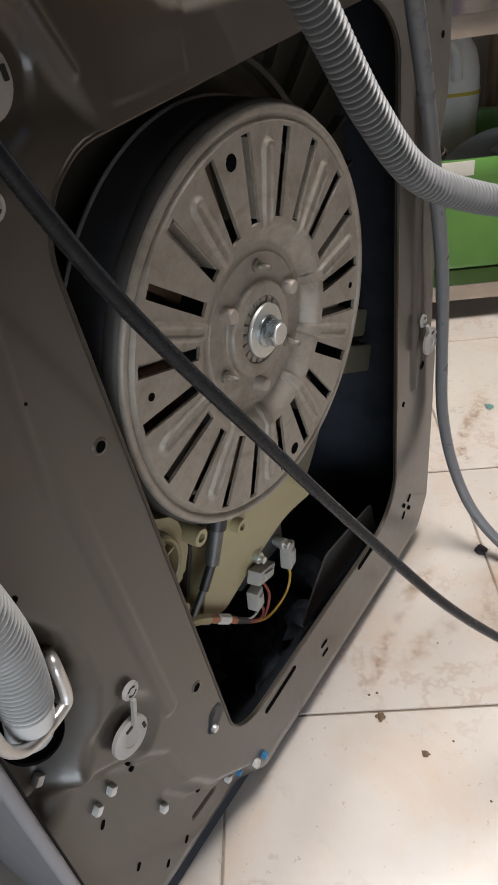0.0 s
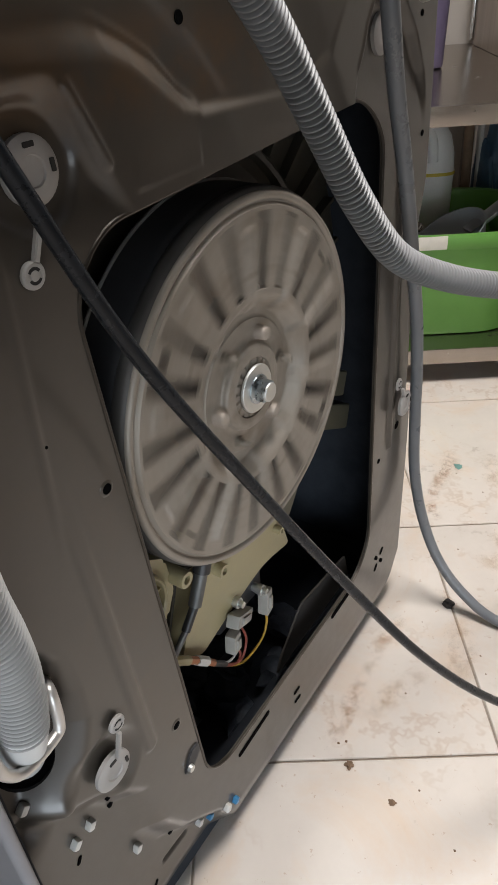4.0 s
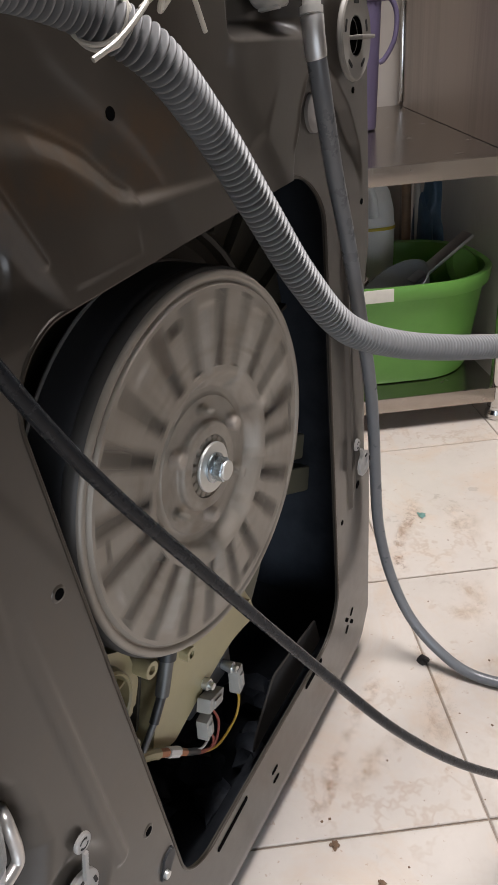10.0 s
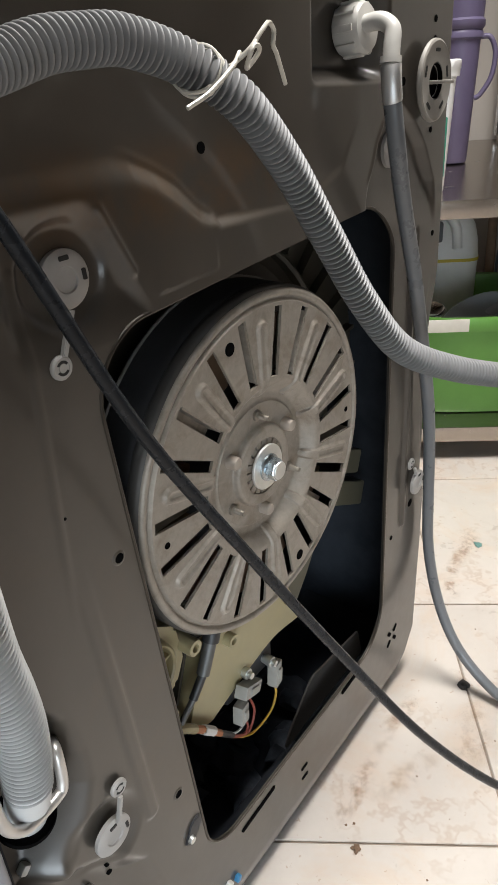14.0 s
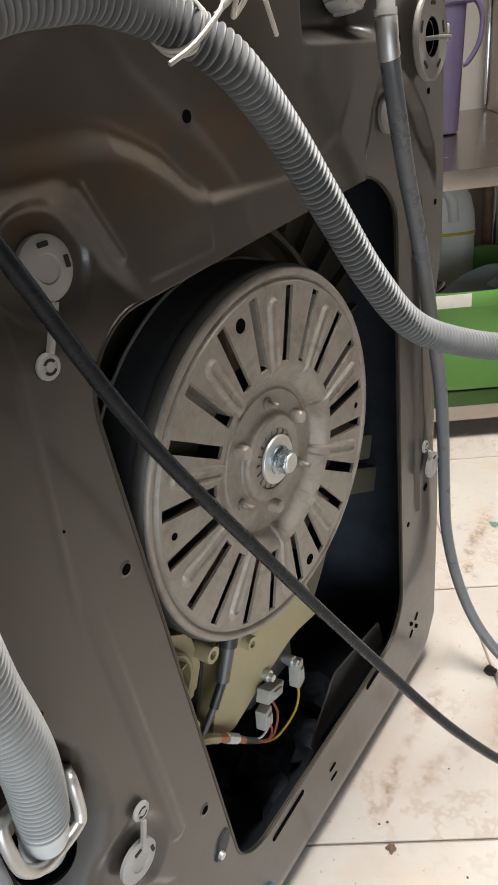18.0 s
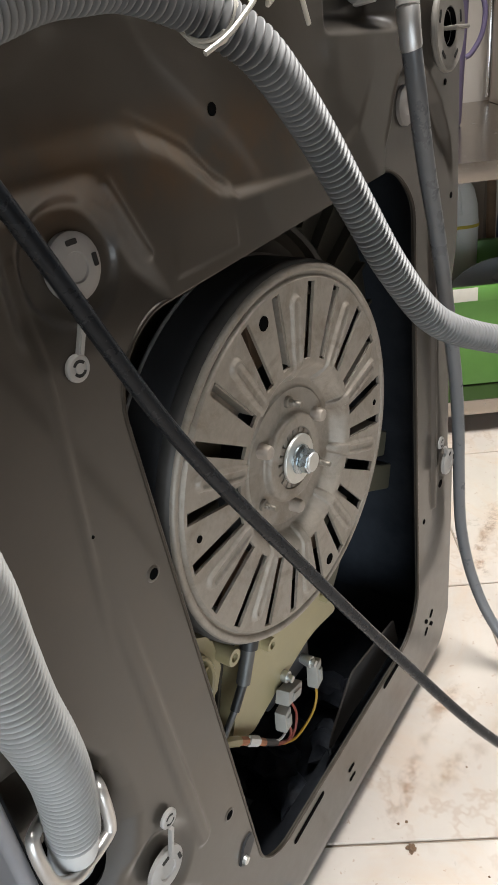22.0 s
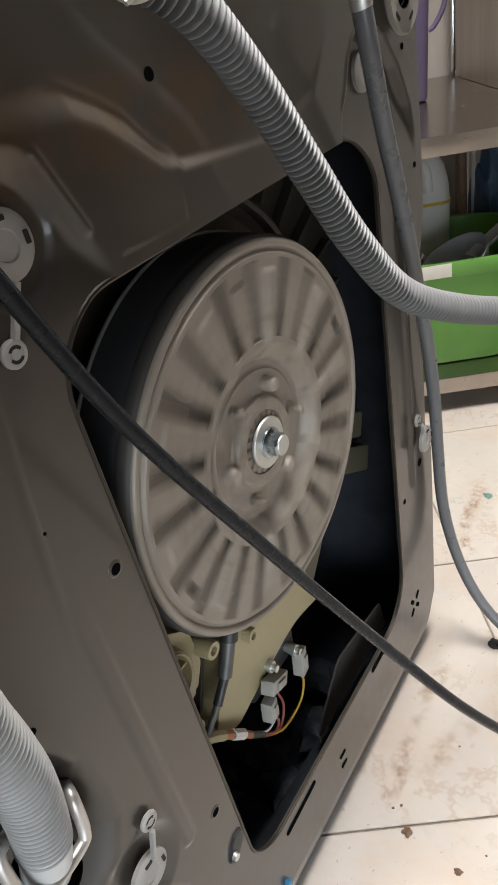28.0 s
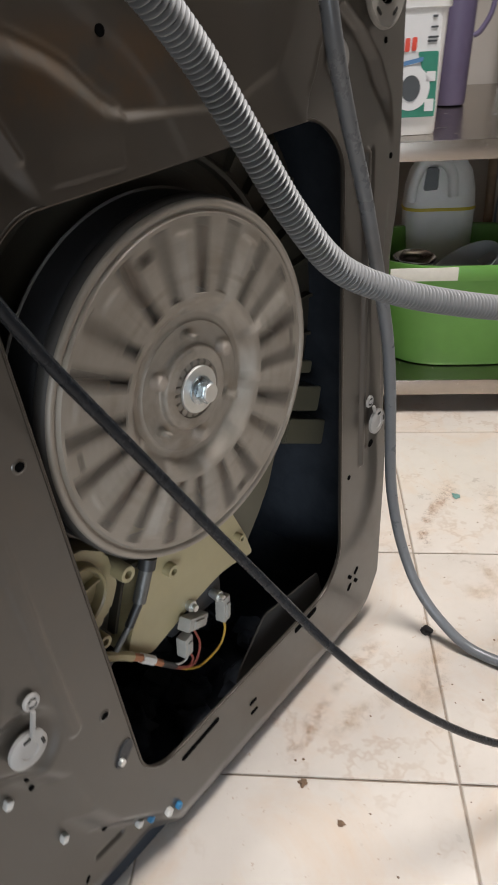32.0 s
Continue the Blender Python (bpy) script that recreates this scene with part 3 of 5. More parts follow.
for x, z, r, rim in ((-0.162, 0.495, 0.0034, True), (-0.144, 0.250, 0.0036, True), (-0.238, 0.453, 0.0022, False), (-0.0475, 0.719, 0.0034, False),
                     (0.084, 0.782, 0.0045, True), (0.2943, 0.6122, 0.0028, False), (0.234, 0.273, 0.0030, False), (-0.194, 0.542, 0.0009, False),
                     (-0.213, 0.242, 0.0022, False), (0.2735, 0.7085, 0.0026, False), (0.270, 0.796, 0.0028, False), (0.271, 0.7815, 0.0022, False), (0.211, 0.749, 0.0034, False),
                     (-0.16, 0.10, 0.003, False)):
    round_hole(x, z, r, rim)


# each slit is a black plate painting the shade of an opening
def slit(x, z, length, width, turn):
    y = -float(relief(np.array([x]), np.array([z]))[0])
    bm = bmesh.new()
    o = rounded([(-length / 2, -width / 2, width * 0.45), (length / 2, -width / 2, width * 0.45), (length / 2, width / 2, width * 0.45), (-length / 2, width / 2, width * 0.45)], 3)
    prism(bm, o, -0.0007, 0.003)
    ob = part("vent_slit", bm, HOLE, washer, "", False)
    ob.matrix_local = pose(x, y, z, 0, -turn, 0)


for s in ((0.2440, 0.1150, 0.011, 0.0055, -45), (0.2600, 0.1150, 0.011, 0.0055, 45), (0.2440, 0.0985, 0.011, 0.0055, 45), (0.2600, 0.0985, 0.011, 0.0055, -45), (0.143, 0.122, 0.045, 0.0075, 2),
          (0.039, 0.083, 0.012, 0.0042, 0), (0.040, 0.067, 0.012, 0.0042, 0), (-0.0445, 0.1115, 0.056, 0.0060, 4), (0.282, 0.296, 0.010, 0.008, 20),
          (-0.209, 0.224, 0.008, 0.004, 60), (-0.246, 0.202, 0.008, 0.003, 60), (-0.188, 0.056, 0.008, 0.003, 60), (-0.213, 0.060, 0.008, 0.003, 60), (-0.237, 0.108, 0.008, 0.003, 60)):
    slit(*s)

# the screw clip at the lower corner of the opening
bm = bmesh.new()
prism(bm, rounded([(-0.146, 0.183, 0.004), (-0.138, 0.178, 0.003), (-0.124, 0.193, 0.003), (-0.125, 0.204, 0.003), (-0.136, 0.202, 0.005)], 4), -0.002, 0.002, 0.0008)
clip = part("spring_clip", bm, BLACKSTEEL, washer, "bent metal clip with a screw")
bm = bmesh.new()
lathe(bm, [(0, 0.003), (0.0032, 0.003), (0.0036, 0.001), (0.0036, 0)], 12, at_panel(-0.1395, 0.1875, -0.002))
part("screw", bm, ZINC, clip)


def plug_disc(r, name="plug"):
    bm = bmesh.new()
    lathe(bm, [(0, 0.0035), (r * 0.42, 0.0035), (r * 0.46, 0.0045), (r * 0.86, 0.0045), (r, 0.003), (r, 0.0), (r * 0.8, -0.001)], 32)
    return bm


def hole_plug(x, z, r, rx, rz, rr, lift, label):
    """A round cover with a strap and a small ring."""
    y = -float(relief(np.array([x]), np.array([z]))[0])
    top = empty("hole_plug", label, "plug", pose(0, 0, 0), "cover plugs of the back panel")
    body = part("cover_disc", plug_disc(r), GREYP, top)
    body.matrix_local = at_panel(x, z, y - lift)
    for a in (5, 92):
        bm = bmesh.new()
        prism(bm, rounded([(-0.0030, -0.0012, 0.0005), (0.0030, -0.0012, 0.0005), (0.0030, 0.0012, 0.0005), (-0.0030, 0.0012, 0.0005)], 2), -0.0006, 0.001)
        s = part("cover_slot", bm, SLOTM, top, "", False)
        s.matrix_local = pose(x + r * 0.72 * math.cos(radians(a)), y - lift - 0.0046, z + r * 0.72 * math.sin(radians(a)), 0, -a + 90, 0)
    yr = -float(relief(np.array([rx]), np.array([rz]))[0])
    bm = bmesh.new()
    q = rr
    lathe(bm, [(0, 0.0028), (q * 0.36, 0.0028), (q * 0.40, 0.0022), (q * 0.6, 0.0022), (q * 0.64, 0.0026), (q * 0.85, 0.0026), (q, 0.0016), (q, 0.0)], 24, at_panel(rx, rz, yr - lift * 0.6))
    ring = part("strap_ring", bm, GREYP, top)
    for a0 in (30, 210):  # two curved slots round the ring's centre
        bm = bmesh.new()
        arc = [radians(a0 + 15 * i) for i in range(9)]
        prism(bm, [(q * 0.62 * math.cos(v), q * 0.62 * math.sin(v)) for v in arc] + [(q * 0.39 * math.cos(v), q * 0.39 * math.sin(v)) for v in arc[::-1]], -0.0004, 0.0004)
        sl = part("ring_slot", bm, SLOTM, ring, "", False)
        sl.matrix_local = pose(rx, yr - lift * 0.6 - 0.0022, rz)
    d = Vector((x - rx, 0, z - rz))
    n = d.normalized()
    bm = bmesh.new()
    w = 0.0016
    a, b = Vector((rx, 0, rz)) + n * rr * 0.9, Vector((x, 0, z)) - n * r * 0.92
    p = Vector((-n.z, 0, n.x)) * w
    prism(bm, [((a + p).x, (a + p).z), ((a - p).x, (a - p).z), ((b - p).x, (b - p).z), ((b + p).x, (b + p).z)], min(y, yr) - lift - 0.003, min(y, yr) - lift + 0.0005, 0.0006)
    part("strap", bm, GREYP, top)
    return top


hole_plug(-0.1610, 0.6665, 0.0155, -0.1785, 0.626, 0.0066, 0.001, "pale grey plastic hole plug with strap on the panel")
hole_plug(-0.210, 0.2835, 0.0155, -0.199, 0.324, 0.0068, 0.005, "pale grey plastic hole plug with strap, half lifted")
hole_plug(0.274, 0.333, 0.0150, 0.2615, 0.362, 0.0070, 0.009, "pale plug at the panel's far edge")
bm = plug_disc(0.0150)
ob = link("hole_cover", bm, GREYP)
ob.matrix_world = at_panel(0.207, 0.697, -float(relief(np.array([0.207]), np.array([0.697]))[0]))
tagged(ob, "white round hole cover behind the grey inlet hose", "plug")


def transit_cap():
    top = empty("transit_bolt_cap", "pale grey round transit bolt cap with a grip", "cap")
    y = -0.009
    m = at_panel(0.251, 0.748, y)
    bm = bmesh.new()
    lathe(bm, [(0.0140, 0.0), (0.0145, 0.0030), (0.0285, 0.0032), (0.0305, 0.0040), (0.0320, 0.0030), (0.0325, 0.0005), (0.0315, -0.0010), (0.012, -0.0010)], 48, m)
    part("cap_disc", bm, CAPM, top)
    bm = bmesh.new()
    lathe(bm, [(0.0135, 0.003), (0.013, -0.004), (0.0, -0.004)], 24, m)
    part("cap_well", bm, HOLE, top, "hollow with its shade painted black")
    bm = bmesh.new()
    box(bm, 0.2365, 0.2655, y - 0.014, y - 0.001, 0.7455, 0.7485, 0.001)
    part("grip", bm, CAPM, top)
    for a in (0, 72, 144, 216, 288):
        bm = bmesh.new()
        prism(bm, rounded([(-0.0045, -0.0014, 0.001), (0.0045, -0.0014, 0.001), (0.0045, 0.0014, 0.001), (-0.0045, 0.0014, 0.001)], 2), -0.0006, 0.001)
        s = part("cap_slot", bm, SLOTM, top, "", False)
        s.matrix_local = pose(0.251 + 0.0235 * math.cos(radians(a + 90)), y - 0.0030, 0.748 + 0.0235 * math.sin(radians(a + 90)), 0, -a, 0)


transit_cap()

# small fixings of the lower corner
for x, z in ((-0.265, 0.295), (-0.245, 0.226), (-0.230, 0.228), (-0.198, 0.139), (-0.100, 0.063), (-0.125, 0.061)):
    y = -float(relief(np.array([x]), np.array([z]))[0])
    bm = bmesh.new()
    box(bm, -0.0030, 0.0030, -0.0045, 0.002, -0.0040, 0.0040, 0.0016)
    ob = link("plastic_clip", bm, WHITEP)
    ob.matrix_world = pose(x, y - 0.001, z, 0, random.uniform(15, 50), 0)
    tagged(ob, "small white plastic clip in the panel", "clip", "clips of the lower corner")
for x, z in ((-0.089, 0.057), (-0.115, 0.056)):
    y = -float(relief(np.array([x]), np.array([z]))[0])
    bm = bmesh.new()
    box(bm, -0.0028, 0.0028, -0.0040, 0.002, -0.0034, 0.0034, 0.0015)
    ob = link("plastic_clip", bm, BLUEC)
    ob.matrix_world = pose(x + 0.002, y - 0.001, z, 0, 30, 0)
    tagged(ob, "small blue plastic clip in the panel", "clip", "clips of the lower corner")


# ---- inside the machine ----
AX, AY, AZ = 0.009, 0.007, 0.475
tub = empty("washing_tub", "cream plastic washing tub behind the rotor, its shade put in the colour", "tub")
INW = Matrix.Translation((AX, 0, AZ)) @ Matrix.Rotation(radians(-90), 4, "X")  # the z axis to +y
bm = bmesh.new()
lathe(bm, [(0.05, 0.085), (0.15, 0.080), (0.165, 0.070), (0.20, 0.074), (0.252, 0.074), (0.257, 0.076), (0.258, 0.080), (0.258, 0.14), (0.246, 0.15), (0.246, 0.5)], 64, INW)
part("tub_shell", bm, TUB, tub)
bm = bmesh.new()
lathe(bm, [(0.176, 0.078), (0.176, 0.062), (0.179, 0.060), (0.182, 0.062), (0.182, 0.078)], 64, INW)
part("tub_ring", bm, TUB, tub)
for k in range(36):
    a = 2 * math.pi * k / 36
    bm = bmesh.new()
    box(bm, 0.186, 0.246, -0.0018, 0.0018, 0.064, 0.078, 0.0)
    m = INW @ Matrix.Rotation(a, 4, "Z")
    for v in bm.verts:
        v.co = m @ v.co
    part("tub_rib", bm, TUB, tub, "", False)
bm = bmesh.new()
lathe(bm, [(0.03, 0.034), (0.112, 0.034), (0.114, 0.036), (0.114, 0.07), (0.03, 0.07)], 48, INW)
part("stator_core", bm, BLACKSTEEL, tub, "dark motor stator")
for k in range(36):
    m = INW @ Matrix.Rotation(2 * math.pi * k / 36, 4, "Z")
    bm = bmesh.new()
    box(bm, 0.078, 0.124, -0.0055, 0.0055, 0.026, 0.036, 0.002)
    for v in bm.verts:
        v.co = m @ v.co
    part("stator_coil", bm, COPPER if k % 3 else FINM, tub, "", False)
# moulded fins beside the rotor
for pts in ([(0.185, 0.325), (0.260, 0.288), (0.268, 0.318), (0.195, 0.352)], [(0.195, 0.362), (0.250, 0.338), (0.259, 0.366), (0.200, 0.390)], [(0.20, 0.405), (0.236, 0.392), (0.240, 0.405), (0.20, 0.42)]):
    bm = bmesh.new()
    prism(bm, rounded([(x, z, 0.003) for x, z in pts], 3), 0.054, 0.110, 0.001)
    part("tub_fin", bm, FINM, tub, "cream plastic fin, darkened for shade")

# the sump below the tub
sump = empty("sump_housing", "cream plastic sump housing below the tub", "housing")
bm = bmesh.new()
inner = [(0.15 * math.cos(radians(a)), AZ + 0.15 * math.sin(radians(a))) for a in range(-90, -65, 6)]
prism(bm, rounded([(0.100, 0.256, 0.004), (0.111, 0.2225, 0.003), (0.060, 0.232, 0.10), (0.000, 0.2195, 0.10), (-0.047, 0.206, 0.012), (-0.061, 0.211, 0.006), (-0.078, 0.224, 0.006), (-0.066, 0.252, 0.02), (-0.048, 0.281, 0.02), (-0.034, 0.304, 0.02),
                   (-0.030, 0.36, 0.02)], 4) + inner, 0.049, 0.095)
part("sump_wall", bm, CREAM, sump)
bm = bmesh.new()
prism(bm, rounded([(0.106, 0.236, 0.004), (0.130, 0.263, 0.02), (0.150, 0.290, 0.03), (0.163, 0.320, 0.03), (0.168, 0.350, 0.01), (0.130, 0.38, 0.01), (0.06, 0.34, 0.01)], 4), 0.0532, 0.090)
part("sump_flange", bm, FINM, sump, "brownish cream plastic flange along the tub, shade put in its colour")
for x, z, r, y in ((-0.015, 0.288, 0.0075, 0.050), (0.085, 0.262, 0.005, 0.050)):
    bm = bmesh.new()
    lathe(bm, [(0.0, 0.001), (r * 0.45, 0.001), (r * 0.5, 0.010), (r * 0.93, 0.010), (r, -0.01)], 18, at_panel(x, z, y))
    part("boss", bm, CREAM, sump)

pump = empty("drain_pump", "cream plastic drain pump cap with ribs", "pump")
m = at_panel(-0.120, 0.330, 0.048)
bm = bmesh.new()
lathe(bm, [(0.0, -0.004), (0.026, -0.004), (0.0272, 0.007), (0.0290, 0.0085), (0.0308, 0.007), (0.0320, -0.002), (0.038, -0.004), (0.039, -0.03)], 40, m)
part("pump_cap", bm, CREAM, pump)
for a in (8, 98):
    bm = bmesh.new()
    box(bm, -0.027, 0.027, -0.0013, 0.0013, -0.006, 0.0045, 0.0005, m @ Matrix.Rotation(radians(a), 4, "Z"))
    part("cap_rib", bm, CREAM, pump)
bm = bmesh.new()
prism(bm, rounded([(-0.135, 0.262, 0.01), (-0.104, 0.268, 0.006), (-0.098, 0.285, 0.01), (-0.084, 0.290, 0.008), (-0.073, 0.312, 0.012), (-0.078, 0.350, 0.012), (-0.10, 0.366, 0.012), (-0.14, 0.376, 0.01)], 4), 0.050, 0.09, 0.002)
part("pump_body", bm, CREAM, pump)
for x, z, r in ((-0.070, 0.326, 0.0080), (-0.105, 0.276, 0.0065)):
    bm = bmesh.new()
    lathe(bm, [(0.0, -0.004), (r * 0.45, -0.004), (r * 0.5, 0.010), (r * 0.93, 0.010), (r, 0.008), (r * 1.05, -0.03)], 18, at_panel(x, z, 0.046))
    part("boss", bm, CREAM, pump)

damper = empty("shock_absorber", "grey metal shock absorber rod with black sleeve", "damper")
for p0, p1, r, mt, n in (((-0.047, 0.040, 0.315), (-0.060, 0.041, 0.285), 0.0062, SLEEVE, "sleeve"), ((-0.043, 0.040, 0.325), (-0.047, 0.040, 0.315), 0.0080, WBLK, "top_cap"),
                         ((-0.060, 0.041, 0.285), (-0.075, 0.042, 0.266), 0.0042, WBLK, "rod"), ((-0.075, 0.042, 0.266), (-0.104, 0.044, 0.240), 0.0030, SLEEVE, "rod_end")):
    bm = bmesh.new()
    tube(bm, [p0, p1], r, 16)
    part(n, bm, mt, damper)

heater = empty("heater_terminals", "white wire connectors on the heater terminals", "connector")
for (x, y, z), s, rot in (((0.046, 0.040, 0.196), (0.0062, 0.006, 0.0155), (0, 6, 10)), ((0.003, 0.042, 0.210), (0.0190, 0.007, 0.0070), (0, 30, 12)), ((-0.014, 0.040, 0.192), (0.0068, 0.006, 0.0115), (0, 6, 10))):
    bm = bmesh.new()
    box(bm, -s[0], s[0], -s[1], s[1], -s[2], s[2], 0.0018)
    box(bm, -s[0] * 0.5, s[0] * 0.5, -s[1] - 0.002, -s[1] + 0.001, -s[2] * 0.6, s[2] * 0.5, 0.0006)
    c = part("connector", bm, CONNM, heater, "white plastic connector")
    c.matrix_local = pose(x, y, z, *rot)
for p in ((0.043, 0.043, 0.213), (0.006, 0.046, 0.226)):
    bm = bmesh.new()
    lathe(bm, [(0, 0.008), (0.0035, 0.008), (0.0035, 0.003), (0.006, 0.003), (0.006, 0), (0.003, -0.02), (0, -0.02)], 10, Matrix.Translation(p) @ OUT)
    part("terminal", bm, ZINC, heater)
bm = bmesh.new()
box(bm, -0.02, 0.06, 0.052, 0.075, 0.195, 0.24, 0.006)
part("heater_flange", bm, BLACKSTEEL, heater)

harness = empty("wire_harness", "thin coloured wires running to the white connectors", "wires")
for pts, r, mt, n in (([(0.045, 0.040, 0.182), (0.045, 0.039, 0.165), (0.034, 0.039, 0.149), (0.005, 0.039, 0.147), (-0.016, 0.039, 0.160), (-0.031, 0.039, 0.176), (-0.044, 0.040, 0.192)], 0.0014, WYEL, "wire"),
                      ([(-0.012, 0.040, 0.182), (-0.008, 0.037, 0.171), (-0.016, 0.036, 0.166), (-0.030, 0.037, 0.177), (-0.044, 0.039, 0.192)], 0.0014, WRED, "wire"),
                      ([(-0.016, 0.040, 0.182), (-0.015, 0.038, 0.176), (-0.028, 0.037, 0.179), (-0.043, 0.039, 0.193)], 0.0012, WWHT, "wire"),
                      ([(0.000, 0.040, 0.203), (0.004, 0.037, 0.180), (-0.008, 0.036, 0.163), (-0.028, 0.037, 0.173), (-0.044, 0.039, 0.191)], 0.0014, WRED, "wire"),
                      ([(-0.032, 0.038, 0.179), (-0.050, 0.039, 0.199)], 0.0034, WBLK, "sheath"), ([(-0.048, 0.039, 0.197), (-0.058, 0.039, 0.210)], 0.0037, WORG, "sheath"),
                      ([(-0.057, 0.039, 0.209), (-0.064, 0.039, 0.217), (-0.070, 0.039, 0.224)], 0.0050, WHITEP, "sheath"), ([(-0.069, 0.039, 0.223), (-0.080, 0.040, 0.234)], 0.0038, WORG, "sheath"),
                      ([(-0.079, 0.040, 0.233), (-0.095, 0.042, 0.247), (-0.14, 0.05, 0.275)], 0.0046, CREAM, "sheath")):
    bm = bmesh.new()
    tube(bm, spline(pts, 8), r, 8)
    part(n, bm, mt, harness)

bm = bmesh.new()
prism(bm, rounded([(0.215, 0.128, 0.004), (0.228, 0.083, 0.004), (0.09, 0.083, 0.01), (0.045, 0.078, 0.004), (0.058, 0.10, 0.01), (0.105, 0.142, 0.01)], 4), 0.030, 0.0325, 0.0006)
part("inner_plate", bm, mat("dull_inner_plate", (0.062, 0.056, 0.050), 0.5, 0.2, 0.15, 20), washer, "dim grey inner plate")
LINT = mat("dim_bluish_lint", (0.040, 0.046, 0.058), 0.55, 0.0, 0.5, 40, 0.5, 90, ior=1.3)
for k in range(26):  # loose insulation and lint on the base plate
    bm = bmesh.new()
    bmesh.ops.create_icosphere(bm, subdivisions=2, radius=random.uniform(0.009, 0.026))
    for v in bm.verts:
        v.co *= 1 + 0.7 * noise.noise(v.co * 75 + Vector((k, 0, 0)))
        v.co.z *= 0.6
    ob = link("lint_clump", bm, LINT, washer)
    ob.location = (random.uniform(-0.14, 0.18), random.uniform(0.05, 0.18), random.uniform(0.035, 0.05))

# ---- the rotor that turns ----
rotor = empty("motor_rotor", "dusty grey steel direct-drive motor rotor with radial slots", "rotor", pose(AX, AY, AZ, 0.68, 0, -0.81))
SLOT_W, R_IN, R_OUT, HALF = 0.0090, 0.0770, 0.1315, 9.85


def rotor_height(r, a):
    """Depth of the rotor face (positive goes into the machine) at a radius and angle."""
    y = np.interp(r, [0.0238, 0.0246, 0.0275, 0.0330, 0.0345, 0.0356, 0.0364, 0.0535, 0.0542, 0.0560, 0.0610, 0.0628, 0.0700, 0.0722, 0.0745, 0.1340, 0.1350, 0.1362, 0.1372, 0.1385, 0.1405, 0.1425, 0.1440],
                  [0.0070, 0.0046, 0.0042, 0.0046, 0.0062, 0.0098, 0.0104, 0.0104, 0.0113, 0.0120, 0.0118, 0.0104, 0.0022, 0.0006, 0.0, 0.0, 0.0012, 0.0032, 0.0032, 0.0008, 0.0, 0.0006, 0.0030])
    d = (a - 86.7 + 18) % 36 - 18
    off = r * np.radians(d)
    gap = np.hypot(off, r - np.clip(r, 0.0648, 0.1190))  # distance to the rib's middle line
    top = np.interp(r, [0.0600, 0.0615, 0.0635, 0.0665, 0.0700, 0.0740, 0.127], [0.0104, 0.0075, 0.0050, 0.0024, 0.0000, -0.0024, -0.0030])
    wide = np.interp(r, [0.060, 0.072, 0.080, 0.125], [0.0028, 0.0034, 0.0046, 0.0050])
    y += (np.minimum(top, y) - y) * (1 - smooth01(wide, wide + 0.0017, gap))
    y += 0.0015 * (1 - smooth01(0.0018, 0.0036, np.hypot(off, r - np.clip(r, 0.079, 0.1180))))
    return y


def rotor_face():
    radii = [0.0238, 0.0246, 0.0260, 0.0275, 0.0300, 0.0318, 0.0330, 0.0338, 0.0345, 0.0351, 0.0356, 0.0364, 0.041, 0.046, 0.0525, 0.0535, 0.0542, 0.0550, 0.0560, 0.0567, 0.0575, 0.0580, 0.0585, 0.0592, 0.0600, 0.0612, 0.0628, 0.0645, 0.0665, 0.0685, 0.0700,
             0.0711, 0.0722, 0.0733, 0.0745, R_IN, 0.0785, 0.080, 0.083, 0.0895, 0.096, 0.1025, 0.108, 0.1125, 0.1155, 0.1175, 0.1187, 0.1198, 0.1206, 0.1214, 0.1222, 0.1230, 0.1238, 0.1248, 0.1265, R_OUT, 0.1340, 0.1350, 0.1362, 0.1372, 0.1385,
             0.1395, 0.1405, 0.1416, 0.1425, 0.1433, 0.1440]
    slots = sorted((86.7 + 36 * k + s * HALF) % 360 for k in range(10) for s in (-1, 1))
    verts, faces, cols = [], [], []
    M = 28
    for r in radii:
        w = math.degrees(math.asin(SLOT_W / 2 / max(r, R_IN)))
        ring = []
        for i, a in enumerate(slots):
            b = slots[(i + 1) % 20] + (360 if i == 19 else 0)
            ring.append(a - w)
            lo, hi = a + w, b - w
            ring += [lo + (hi - lo) * k / M for k in range(M)]
        cols.append(ring)
    n = len(cols[0])
    for r, ring in zip(radii, cols):
        for a in ring:
            y = float(rotor_height(r, a))
            verts.append((r * math.cos(radians(a)), y, r * math.sin(radians(a))))
    for k in range(len(radii) - 1):
        for i in range(n):
            if i % (M + 1) == 0 and R_IN <= radii[k] < R_OUT:
                continue
            j = (i + 1) % n
            faces.append((k * n + i, k * n + j, (k + 1) * n + j, (k + 1) * n + i))
    me = bpy.data.meshes.new("rotor_face")
    me.from_pydata(verts, [], faces)
    bm = bmesh.new()
    bm.from_mesh(me)
    bpy.data.meshes.remove(me)
    rim = [e for e in bm.edges if e.is_boundary]
    r = bmesh.ops.extrude_edge_only(bm, edges=rim)
    for v in r["geom"]:
        if isinstance(v, bmesh.types.BMVert):
            v.co.y += 0.0025 if v.co.length < 0.140 else 0.001
    return part("rotor_face", bm, GALV, rotor, "dusty pressed steel face with twenty radial slots", True, 50)


rotor_face()
AXIS = Matrix.Rotation(radians(-90), 4, "X")
bm = bmesh.new()
lathe(bm, [(0.1456, 0.0135), (0.1462, 0.0145), (0.1466, 0.0200), (0.1466, 0.046), (0.142, 0.046), (0.141, 0.02)], 96, AXIS)
part("rotor_wall", bm, BLACKSTEEL, rotor, "black rotor side wall")
bm = bmesh.new()
